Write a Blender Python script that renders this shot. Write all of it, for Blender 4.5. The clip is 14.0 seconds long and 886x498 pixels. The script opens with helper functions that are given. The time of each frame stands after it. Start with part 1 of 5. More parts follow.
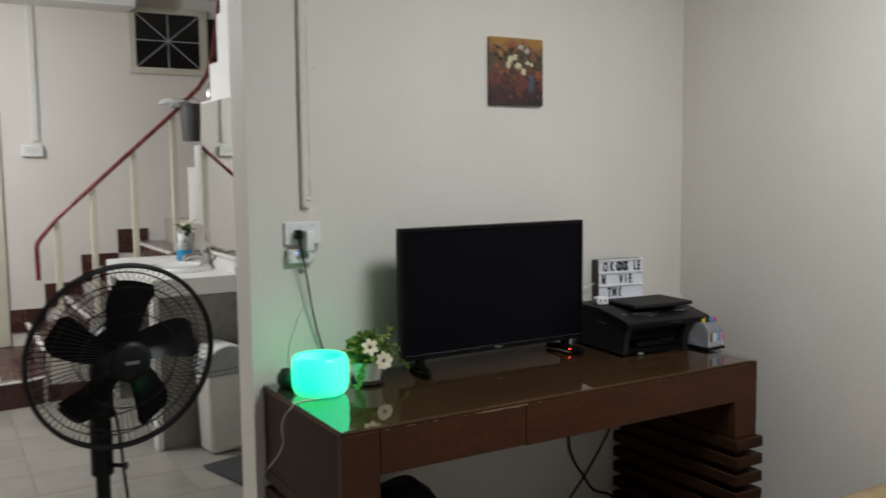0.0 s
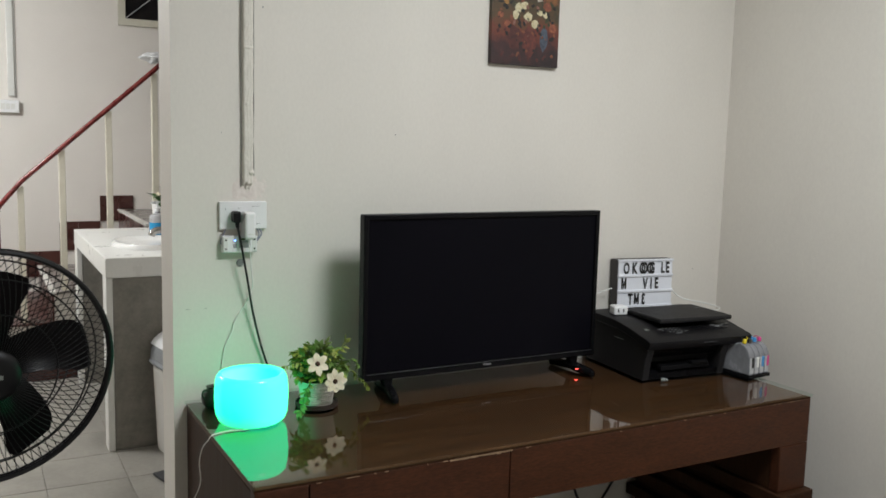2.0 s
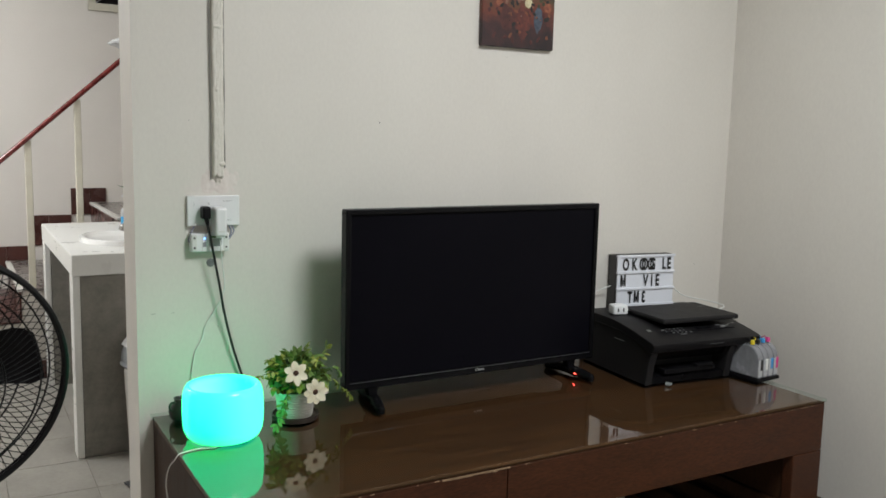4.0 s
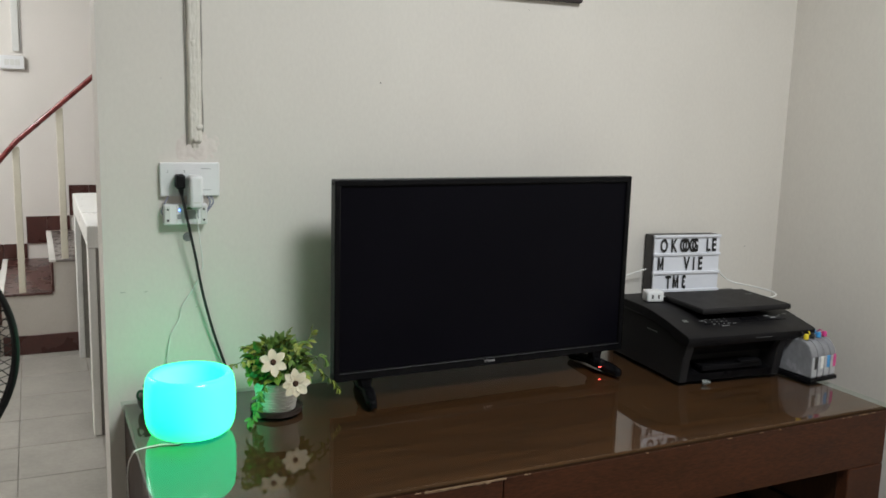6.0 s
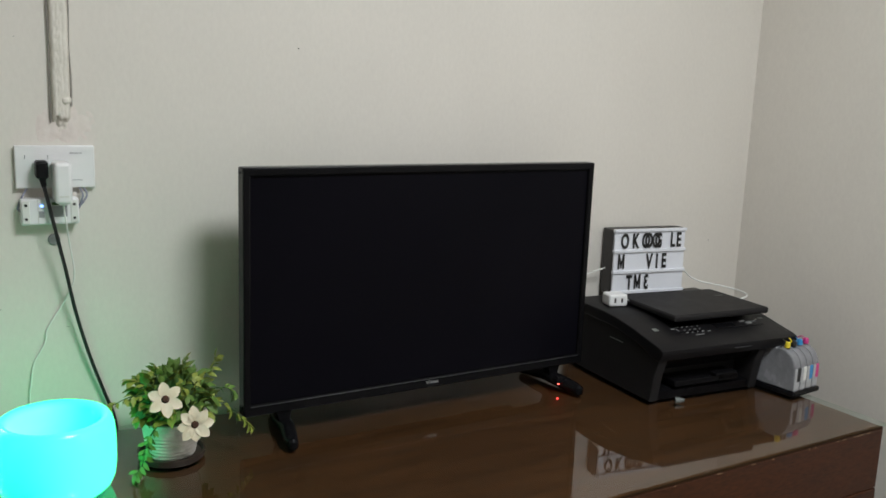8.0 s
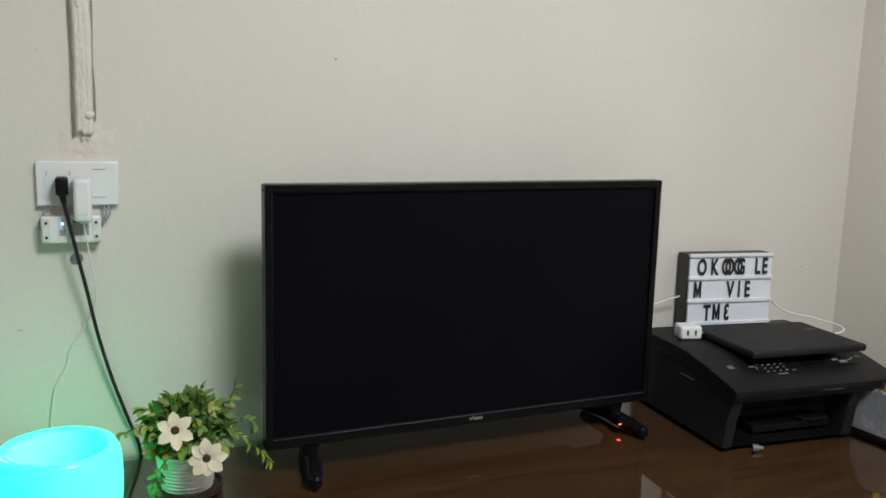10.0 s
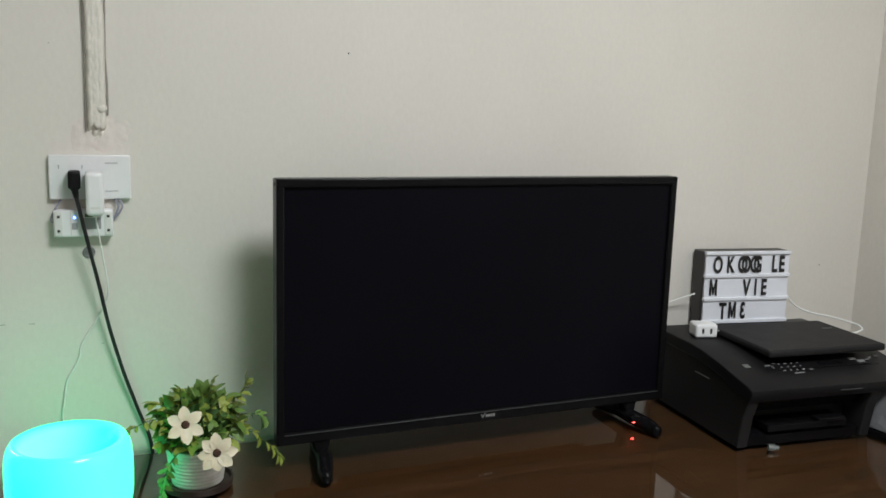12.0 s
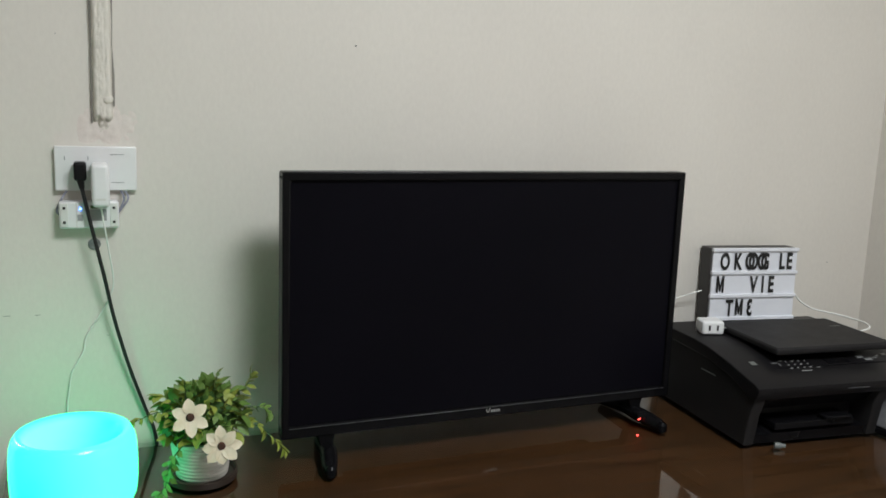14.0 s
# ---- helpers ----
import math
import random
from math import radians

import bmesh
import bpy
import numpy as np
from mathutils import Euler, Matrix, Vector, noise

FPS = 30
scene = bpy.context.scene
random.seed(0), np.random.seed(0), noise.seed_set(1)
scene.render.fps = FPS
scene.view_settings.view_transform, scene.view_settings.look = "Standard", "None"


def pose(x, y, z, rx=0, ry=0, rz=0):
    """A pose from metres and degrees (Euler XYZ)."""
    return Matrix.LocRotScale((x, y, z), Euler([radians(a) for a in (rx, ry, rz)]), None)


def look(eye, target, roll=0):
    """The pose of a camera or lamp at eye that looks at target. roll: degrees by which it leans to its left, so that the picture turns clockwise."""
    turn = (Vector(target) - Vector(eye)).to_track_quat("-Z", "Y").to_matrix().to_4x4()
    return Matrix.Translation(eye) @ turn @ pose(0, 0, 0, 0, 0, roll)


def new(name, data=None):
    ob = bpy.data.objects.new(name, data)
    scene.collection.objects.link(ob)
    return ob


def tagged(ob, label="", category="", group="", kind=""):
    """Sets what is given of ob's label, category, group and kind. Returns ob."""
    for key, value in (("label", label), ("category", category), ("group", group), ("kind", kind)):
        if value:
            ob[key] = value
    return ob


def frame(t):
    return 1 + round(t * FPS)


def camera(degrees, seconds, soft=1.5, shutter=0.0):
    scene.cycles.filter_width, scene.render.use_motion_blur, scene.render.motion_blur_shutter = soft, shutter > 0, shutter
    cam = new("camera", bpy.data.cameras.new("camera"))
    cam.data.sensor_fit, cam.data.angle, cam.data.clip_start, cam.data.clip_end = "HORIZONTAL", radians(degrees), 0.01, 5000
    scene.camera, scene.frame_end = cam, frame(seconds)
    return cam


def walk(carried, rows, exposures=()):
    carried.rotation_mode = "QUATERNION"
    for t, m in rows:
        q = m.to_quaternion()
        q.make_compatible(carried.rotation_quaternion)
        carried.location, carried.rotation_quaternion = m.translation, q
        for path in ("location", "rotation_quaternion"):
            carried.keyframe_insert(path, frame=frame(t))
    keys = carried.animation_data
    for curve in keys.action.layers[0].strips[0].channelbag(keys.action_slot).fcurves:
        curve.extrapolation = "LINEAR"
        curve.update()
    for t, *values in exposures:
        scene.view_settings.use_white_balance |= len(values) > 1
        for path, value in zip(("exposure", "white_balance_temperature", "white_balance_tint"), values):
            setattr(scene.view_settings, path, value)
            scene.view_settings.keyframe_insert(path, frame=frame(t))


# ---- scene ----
cam = camera(54.0, 14.0, 1.65, 0.5)
PATH = [
    (0, (0.167, 0.053, 1.325), (1.18, 1.768, 1.14), -0.6),
    (0.2, (0.214, 0.099, 1.312), (1.262, 1.791, 1.122), -0.8),
    (0.5, (0.335, 0.151, 1.316), (1.329, 1.876, 1.126), 0.9),
    (0.7, (0.402, 0.209, 1.313), (1.348, 1.964, 1.144), 1.2),
    (1, (0.48, 0.233, 1.316), (1.377, 2.003, 1.065), 1.4),
    (1.5, (0.536, 0.343, 1.312), (1.464, 2.102, 1.101), 1.6),
    (2, (0.574, 0.476, 1.32), (1.523, 2.219, 1.077), 1.5),
    (2.5, (0.587, 0.542, 1.314), (1.56, 2.272, 1.074), 1.3),
    (3, (0.598, 0.562, 1.305), (1.591, 2.282, 1.067), 1.3),
    (3.2, (0.597, 0.571, 1.323), (1.6, 2.283, 1.07), 1.2),
    (5.3, (0.817, 0.723, 1.297), (1.705, 2.493, 1.016), 1.9),
    (5.5, (0.841, 0.726, 1.306), (1.71, 2.502, 1.007), 2.0),
    (6, (0.875, 0.772, 1.291), (1.719, 2.556, 0.966), 1.6),
    (6.5, (0.918, 0.874, 1.297), (1.818, 2.629, 0.962), 1.7),
    (7, (0.949, 1.001, 1.288), (1.912, 2.72, 0.946), 1.7),
    (7.5, (0.959, 1.063, 1.274), (1.973, 2.748, 0.912), 1.5),
    (8, (0.983, 1.077, 1.276), (1.995, 2.763, 0.913), 2.2),
    (8.5, (1.053, 1.1, 1.274), (1.964, 2.845, 0.92), 2.4),
    (8.7, (1.079, 1.109, 1.271), (1.956, 2.871, 0.917), 2.2),
    (10.8, (1.159, 1.134, 1.261), (1.917, 2.959, 0.951), 1.6),
    (11, (1.163, 1.131, 1.26), (1.912, 2.959, 0.95), 1.6),
    (11.5, (1.158, 1.142, 1.257), (1.917, 2.965, 0.939), 1.5),
    (12, (1.155, 1.139, 1.257), (1.91, 2.961, 0.928), 1.7),
    (12.5, (1.155, 1.144, 1.261), (1.901, 2.97, 0.93), 1.7),
    (13, (1.158, 1.145, 1.26), (1.9, 2.971, 0.926), 1.8),
    (13.5, (1.156, 1.139, 1.259), (1.894, 2.967, 0.925), 1.9),
    (14, (1.154, 1.146, 1.255), (1.9, 2.97, 0.914), 2.1),
]
walk(cam, [(t, look(eye, target, roll)) for t, eye, target, roll in PATH], [(0.0, -0.34), (0.5, -0.03), (1.0, -0.02), (8.0, 0.0), (11.0, 0.04), (14.0, 0.03)])

# ---- world, lamps, exposure ----
world = bpy.data.worlds.new("night")
scene.world = world
world.use_nodes = True
world.node_tree.nodes["Background"].inputs[0].default_value = (0.010, 0.012, 0.018, 1)
world.node_tree.nodes["Background"].inputs[1].default_value = 0.3


def area_lamp(name, m, power, size, colour, shape="DISK", size_y=None):
    data = bpy.data.lights.new(name, "AREA")
    data.energy, data.size, data.color, data.shape = power, size, colour, shape
    if size_y:
        data.size_y = size_y
    ob = new(name, data)
    ob.matrix_basis = m
    return ob


ROOM_LAMP = (1.84, 0.98, 2.50)
STAIR_LAMP = (-0.30, 4.95, 2.42)
area_lamp("room_lamp_light", pose(ROOM_LAMP[0], ROOM_LAMP[1], ROOM_LAMP[2] - 0.075), 43.0, 0.74, (0.905, 0.96, 0.995))
area_lamp("stair_lamp_light", pose(STAIR_LAMP[0], STAIR_LAMP[1], STAIR_LAMP[2] - 0.08, 0, 0, 90), 24.0, 1.1, (0.93, 0.96, 0.98), "RECTANGLE", 0.05)

# the bare tube also shines sideways
_tube = bpy.data.lights.new("stair_tube_glow", "POINT")
_tube.energy, _tube.shadow_soft_size, _tube.color = 62.0, 0.06, (0.93, 0.96, 0.98)
new("stair_tube_glow", _tube).matrix_basis = pose(STAIR_LAMP[0], STAIR_LAMP[1], STAIR_LAMP[2] - 0.16)


# ---- materials ----
def links_of(name):
    m = bpy.data.materials.new(name)
    m.use_nodes = True
    t = m.node_tree
    return m, t, t.nodes["Principled BSDF"]


def node(t, kind, **values):
    n = t.nodes.new(kind)
    for key, value in values.items():
        if key in n.inputs:
            n.inputs[key].default_value = value
    return n


def surface(name, c1, c2=None, scale=8.0, fine=90.0, rough=0.6, bump=0.1, metal=0.0, stretch=(1, 1, 1), coat=0.0,
            rough_spread=0.1, spec=0.5, per_object=0.0, detail=6.0, dist=0.002, grain=0.35):
    """Two colours mixed by noise at two scales, with uneven gloss and fine relief."""
    m, t, b = links_of(name)
    c2 = c2 or tuple(v * 0.85 for v in c1)
    co = t.nodes.new("ShaderNodeTexCoord")
    mp = t.nodes.new("ShaderNodeMapping")
    mp.inputs["Scale"].default_value = stretch
    t.links.new(co.outputs["Object"], mp.inputs["Vector"])
    if per_object:
        info = t.nodes.new("ShaderNodeObjectInfo")
        mul = t.nodes.new("ShaderNodeMath")
        mul.operation = "MULTIPLY"
        mul.inputs[1].default_value = 37.0
        t.links.new(info.outputs["Random"], mul.inputs[0])
        comb = t.nodes.new("ShaderNodeCombineXYZ")
        for i in range(3):
            t.links.new(mul.outputs[0], comb.inputs[i])
        t.links.new(comb.outputs[0], mp.inputs["Location"])
    n1 = node(t, "ShaderNodeTexNoise", Scale=scale, Detail=detail, Roughness=0.6)
    n2 = node(t, "ShaderNodeTexNoise", Scale=fine, Detail=4.0, Roughness=0.65)
    for n in (n1, n2):
        t.links.new(mp.outputs[0], n.inputs["Vector"])
    mix = t.nodes.new("ShaderNodeMix")
    mix.data_type = "FLOAT"
    mix.inputs["Factor"].default_value = grain
    t.links.new(n1.outputs[0], mix.inputs["A"])
    t.links.new(n2.outputs[0], mix.inputs["B"])
    ramp = t.nodes.new("ShaderNodeValToRGB")
    ramp.color_ramp.elements[0].position, ramp.color_ramp.elements[1].position = 0.36, 0.64
    ramp.color_ramp.elements[0].color, ramp.color_ramp.elements[1].color = (*c2, 1), (*c1, 1)
    t.links.new(mix.outputs[0], ramp.inputs[0])
    last = ramp.outputs[0]
    if per_object:
        hsv = t.nodes.new("ShaderNodeHueSaturation")
        rng = t.nodes.new("ShaderNodeMapRange")
        rng.inputs["To Min"].default_value, rng.inputs["To Max"].default_value = 1 - per_object, 1 + per_object
        t.links.new(info.outputs["Random"], rng.inputs["Value"])
        t.links.new(rng.outputs[0], hsv.inputs["Value"])
        t.links.new(last, hsv.inputs["Color"])
        last = hsv.outputs[0]
    t.links.new(last, b.inputs["Base Color"])
    rr = t.nodes.new("ShaderNodeMapRange")
    rr.inputs["To Min"].default_value = max(0.02, rough - rough_spread)
    rr.inputs["To Max"].default_value = min(1.0, rough + rough_spread)
    t.links.new(n1.outputs[0], rr.inputs["Value"])
    t.links.new(rr.outputs[0], b.inputs["Roughness"])
    b.inputs["Metallic"].default_value = metal
    b.inputs["Specular IOR Level"].default_value = spec
    b.inputs["Coat Weight"].default_value = coat
    if bump:
        bp = t.nodes.new("ShaderNodeBump")
        bp.inputs["Strength"].default_value = bump
        bp.inputs["Distance"].default_value = dist
        t.links.new(n2.outputs[0], bp.inputs["Height"])
        t.links.new(bp.outputs[0], b.inputs["Normal"])
    return m


def glow(name, colour, strength):
    m, t, b = links_of(name)
    b.inputs["Base Color"].default_value = (*[min(1, c) * 0.8 for c in colour], 1)
    b.inputs["Emission Color"].default_value = (*colour, 1)
    b.inputs["Emission Strength"].default_value = strength
    return m


def sheet_glass(name, colour, rough=0.0):
    """Clear sheet: lets light straight through and mirrors by Fresnel."""
    m, t, b = links_of(name)
    t.nodes.remove(b)
    clear = t.nodes.new("ShaderNodeBsdfTransparent")
    clear.inputs["Color"].default_value = (*colour, 1)
    shine = t.nodes.new("ShaderNodeBsdfGlossy")
    shine.inputs["Roughness"].default_value = rough
    fres = t.nodes.new("ShaderNodeFresnel")
    fres.inputs["IOR"].default_value = 1.46
    # the two faces of the sheet together: 2F / (1 + F)
    twice = t.nodes.new("ShaderNodeMath")
    twice.operation = "MULTIPLY"
    twice.inputs[1].default_value = 2.0
    t.links.new(fres.outputs[0], twice.inputs[0])
    plus = t.nodes.new("ShaderNodeMath")
    plus.operation = "ADD"
    plus.inputs[1].default_value = 1.0
    t.links.new(fres.outputs[0], plus.inputs[0])
    both = t.nodes.new("ShaderNodeMath")
    both.operation = "DIVIDE"
    t.links.new(twice.outputs[0], both.inputs[0])
    t.links.new(plus.outputs[0], both.inputs[1])
    mix = t.nodes.new("ShaderNodeMixShader")
    t.links.new(both.outputs[0], mix.inputs[0])
    t.links.new(clear.outputs[0], mix.inputs[1])
    t.links.new(shine.outputs[0], mix.inputs[2])
    t.links.new(mix.outputs[0], t.nodes["Material Output"].inputs["Surface"])
    return m


M_WALL = surface("cream_wall_paint", (0.745, 0.705, 0.645), (0.675, 0.635, 0.58), scale=1.6, fine=140, rough=0.62, bump=0.10, dist=0.0025, stretch=(1, 1, 0.55))
M_WALL_FAR = surface("white_wall_paint", (0.755, 0.715, 0.665), (0.705, 0.665, 0.615), scale=2.0, fine=120, rough=0.6, bump=0.15)
M_CEIL = surface("ceiling_paint", (0.80, 0.79, 0.76), (0.76, 0.75, 0.72), scale=2.0, rough=0.8)
M_CHANNEL = surface("painted_channel", (0.75, 0.71, 0.64), (0.67, 0.63, 0.56), scale=14, fine=110, rough=0.55, bump=0.35, dist=0.003)
M_PLASTER = surface("rough_plaster", (0.75, 0.69, 0.64), (0.70, 0.63, 0.58), scale=30, fine=90, rough=0.8, bump=0.4, dist=0.002)
M_GREYHOLE = surface("grey_rubber", (0.25, 0.25, 0.25), (0.15, 0.15, 0.15), scale=80, rough=0.8)
M_WHITE = surface("white_plastic", (0.80, 0.80, 0.80), (0.76, 0.76, 0.76), scale=20, rough=0.35, bump=0.03)
M_OFFWHITE = surface("aged_white_plastic", (0.72, 0.72, 0.69), (0.66, 0.66, 0.62), scale=16, rough=0.45, bump=0.04)
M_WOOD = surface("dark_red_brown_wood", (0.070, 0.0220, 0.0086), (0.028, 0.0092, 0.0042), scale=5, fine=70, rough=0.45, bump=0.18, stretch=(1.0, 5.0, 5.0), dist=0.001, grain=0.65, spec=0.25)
# brown of the uprights, darkened to carry the shade on slats and underside
M_WOOD_END_SHADED = surface("dark_brown_wood_upright_shaded", (0.046, 0.0200, 0.0090), (0.022, 0.0092, 0.0046), scale=5, fine=55, rough=0.5, bump=0.18, stretch=(9.0, 9.0, 1.0), dist=0.001, grain=0.65, spec=0.12)
M_WOOD_TOP = surface("brown_tabletop_wood", (0.118, 0.043, 0.0130), (0.036, 0.0135, 0.0048), scale=5, fine=50, rough=0.5, bump=0.1, stretch=(1.0, 10.0, 10.0), dist=0.001, grain=0.5)
M_WOOD_WORN = surface("worn_wood_edge", (0.30, 0.20, 0.12), (0.14, 0.08, 0.04), scale=60, rough=0.7)
M_GLASS = sheet_glass("table_glass", (0.95, 0.98, 0.96), 0.035)
M_GLASS_EDGE, _t, _b = links_of("glass_edge")
_t.nodes.remove(_b)
_c = _t.nodes.new("ShaderNodeBsdfTransparent")
_c.inputs["Color"].default_value = (0.90, 0.97, 0.93, 1)
_t.links.new(_c.outputs[0], _t.nodes["Material Output"].inputs["Surface"])
M_BLACK = surface("black_plastic", (0.0095, 0.0088, 0.0098), (0.0065, 0.0060, 0.0068), scale=30, fine=300, rough=0.42, bump=0.06, dist=0.0006, spec=0.16)
M_BLACK_GLOSS = surface("glossy_black_plastic", (0.0065, 0.0062, 0.0070), (0.0045, 0.0043, 0.0050), scale=30, fine=200, rough=0.25, bump=0.0, rough_spread=0.05, spec=0.11)
M_BLACK_MATT = surface("matt_black_plastic", (0.0190, 0.0175, 0.0180), (0.0130, 0.0120, 0.0125), scale=40, fine=400, rough=0.55, bump=0.25, dist=0.0006, spec=0.16)
M_SCREEN = surface("dark_screen", (0.0046, 0.0042, 0.0066), (0.0032, 0.0030, 0.0048), scale=3, fine=500, rough=0.30, bump=0.02, rough_spread=0.05, dist=0.0003, spec=0.05)
M_SILVER = surface("silver_print", (0.55, 0.55, 0.55), (0.45, 0.45, 0.45), scale=40, rough=0.35, metal=0.6, bump=0)
M_KEYPRINT = surface("pale_key_print", (0.26, 0.26, 0.26), (0.18, 0.18, 0.18), scale=40, rough=0.5, bump=0)
M_GREYPRINT = surface("grey_print", (0.16, 0.17, 0.16), (0.11, 0.12, 0.11), scale=40, rough=0.5, bump=0)
M_DARKSIDE = surface("dark_box_side", (0.030, 0.026, 0.025), (0.022, 0.019, 0.018), scale=30, rough=0.5)
M_PANEL = surface("white_sign_panel", (0.78, 0.79, 0.84), (0.74, 0.75, 0.80), scale=10, rough=0.35, bump=0)
M_INK = surface("black_letter_film", (0.012, 0.012, 0.012), (0.010, 0.010, 0.010), scale=30, rough=0.4, bump=0)
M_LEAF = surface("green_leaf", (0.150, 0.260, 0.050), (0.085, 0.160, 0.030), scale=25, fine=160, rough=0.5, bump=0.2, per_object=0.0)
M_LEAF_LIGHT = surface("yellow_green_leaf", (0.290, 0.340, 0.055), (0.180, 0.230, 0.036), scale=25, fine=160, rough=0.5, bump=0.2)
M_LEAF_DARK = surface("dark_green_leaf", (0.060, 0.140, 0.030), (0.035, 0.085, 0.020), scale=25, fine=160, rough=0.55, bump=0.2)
M_PETAL = surface("cream_petal", (0.78, 0.72, 0.56), (0.70, 0.61, 0.42), scale=60, fine=200, rough=0.6, bump=0.2)
M_FLOWER_EYE = surface("brown_flower_centre", (0.080, 0.035, 0.018), (0.035, 0.015, 0.010), scale=200, rough=0.9, bump=0.6)
M_POT = surface("white_ribbed_pot", (0.66, 0.63, 0.58), (0.54, 0.51, 0.46), scale=30, rough=0.6, bump=0.2)
M_SAUCER = surface("dark_brown_saucer", (0.040, 0.026, 0.020), (0.025, 0.016, 0.012), scale=30, rough=0.45)
M_JAR = surface("dark_olive_ceramic", (0.030, 0.034, 0.026), (0.018, 0.018, 0.015), scale=40, rough=0.3)
M_CORD = surface("black_cord", (0.012, 0.012, 0.012), (0.009, 0.009, 0.009), scale=60, rough=0.5, bump=0)
M_WCORD = surface("white_cord", (0.80, 0.80, 0.77), (0.74, 0.74, 0.70), scale=60, rough=0.5, bump=0)
M_GREYCORD = surface("grey_wire", (0.30, 0.31, 0.38), (0.22, 0.22, 0.28), scale=60, rough=0.5, bump=0)
M_TANKFRONT = surface("clouded_tank_front", (0.46, 0.46, 0.47), (0.34, 0.34, 0.35), scale=60, rough=0.3, bump=0.05)
M_TANKBODY = surface("milky_tank_plastic", (0.25, 0.25, 0.265), (0.18, 0.18, 0.19), scale=25, rough=0.25, bump=0)
M_CYAN = surface("cyan_label", (0.05, 0.30, 0.62), (0.04, 0.24, 0.52), scale=20, rough=0.4, bump=0)
M_MAGENTA = surface("magenta_label", (0.62, 0.06, 0.25), (0.52, 0.05, 0.20), scale=20, rough=0.4, bump=0)
M_YELLOW = surface("yellow_cap", (0.75, 0.60, 0.03), (0.65, 0.50, 0.03), scale=20, rough=0.4, bump=0)
M_FAN = surface("black_fan_plastic", (0.011, 0.0095, 0.0105), (0.008, 0.007, 0.0075), scale=20, rough=0.40, bump=0.02, spec=0.2)
M_BLADE = surface("smoky_black_blade", (0.013, 0.0105, 0.012), (0.010, 0.008, 0.009), scale=10, rough=0.20, bump=0.0, rough_spread=0.05, spec=0.20)
M_WIRE = surface("black_coated_wire", (0.007, 0.007, 0.007), (0.005, 0.005, 0.005), scale=40, rough=0.4, bump=0, spec=0.2)
M_TILE = surface("beige_floor_tile", (0.32, 0.30, 0.265), (0.225, 0.212, 0.185), scale=5, fine=60, rough=0.33, bump=0.05, per_object=0.04)
M_GROUT = surface("dark_grout", (0.31, 0.29, 0.255), (0.22, 0.205, 0.18), scale=30, rough=0.9)
M_STEPTILE = surface("red_brown_step_tile", (0.085, 0.030, 0.024), (0.052, 0.019, 0.016), scale=7, fine=70, rough=0.28, bump=0.05, per_object=0.10)
M_TREAD = surface("grey_speckled_tread", (0.24, 0.21, 0.19), (0.15, 0.13, 0.12), scale=24, fine=150, rough=0.28, bump=0.05)
M_NOSING = surface("white_nosing", (0.72, 0.70, 0.66), (0.62, 0.60, 0.56), scale=20, rough=0.5)
M_STRINGER = surface("beige_stair_side", (0.55, 0.51, 0.46), (0.48, 0.44, 0.39), scale=4, rough=0.6)
M_RED = surface("dark_red_rail_paint", (0.200, 0.020, 0.018), (0.120, 0.014, 0.013), scale=16, rough=0.28, bump=0.03)
M_POST = surface("cream_post_paint", (0.70, 0.66, 0.55), (0.63, 0.58, 0.47), scale=10, rough=0.42, bump=0.05)
M_FRAME = surface("cream_window_frame", (0.60, 0.575, 0.48), (0.54, 0.51, 0.42), scale=12, rough=0.5)
M_NIGHT = surface("dark_night_glass", (0.012, 0.010, 0.010), (0.006, 0.006, 0.007), scale=6, rough=0.15, bump=0, rough_spread=0.05)
M_CONCRETE = surface("grey_rough_concrete", (0.27, 0.25, 0.22), (0.18, 0.168, 0.148), scale=14, fine=60, rough=0.8, bump=0.4)
M_COUNTER = surface("white_counter_tile", (0.78, 0.77, 0.74), (0.72, 0.71, 0.68), scale=6, rough=0.3, bump=0.03)
M_CERAMIC = surface("white_ceramic", (0.82, 0.81, 0.79), (0.78, 0.77, 0.75), scale=8, rough=0.12, bump=0, rough_spread=0.04)
M_CHROME = surface("chrome", (0.50, 0.48, 0.46), (0.40, 0.385, 0.37), scale=20, rough=0.12, metal=1.0, bump=0, rough_spread=0.05)
M_SOAP = surface("blue_soap", (0.02, 0.32, 0.62), (0.02, 0.26, 0.52), scale=12, rough=0.12, bump=0, rough_spread=0.04)
M_BIN = surface("cream_bin_plastic", (0.60, 0.58, 0.54), (0.52, 0.50, 0.46), scale=8, rough=0.45)
M_BINRIM = surface("grey_bin_rim", (0.28, 0.29, 0.30), (0.20, 0.21, 0.22), scale=10, rough=0.45)
M_BUCKET = surface("grey_bucket_plastic", (0.12, 0.12, 0.118), (0.085, 0.085, 0.083), scale=10, rough=0.5)
M_BAG = surface("white_thin_plastic", (0.76, 0.76, 0.76), (0.62, 0.62, 0.62), scale=26, rough=0.25, bump=0.5, dist=0.01)
M_MAT = surface("dark_floor_mat", (0.045, 0.045, 0.048), (0.030, 0.030, 0.032), scale=60, fine=400, rough=0.95, bump=0.8)
M_TANCLOTH = surface("tan_cloth", (0.40, 0.29, 0.16), (0.31, 0.22, 0.12), scale=12, fine=260, rough=0.9, bump=0.6)
M_WHITEWALL = surface("white_stair_wall", (0.78, 0.77, 0.75), (0.73, 0.72, 0.70), scale=4, rough=0.55)
M_LEDRED = glow("red_standby_led", (1.0, 0.05, 0.04), 22.0)
M_LEDBLUE = glow("blue_led", (0.10, 0.25, 1.0), 9.0)
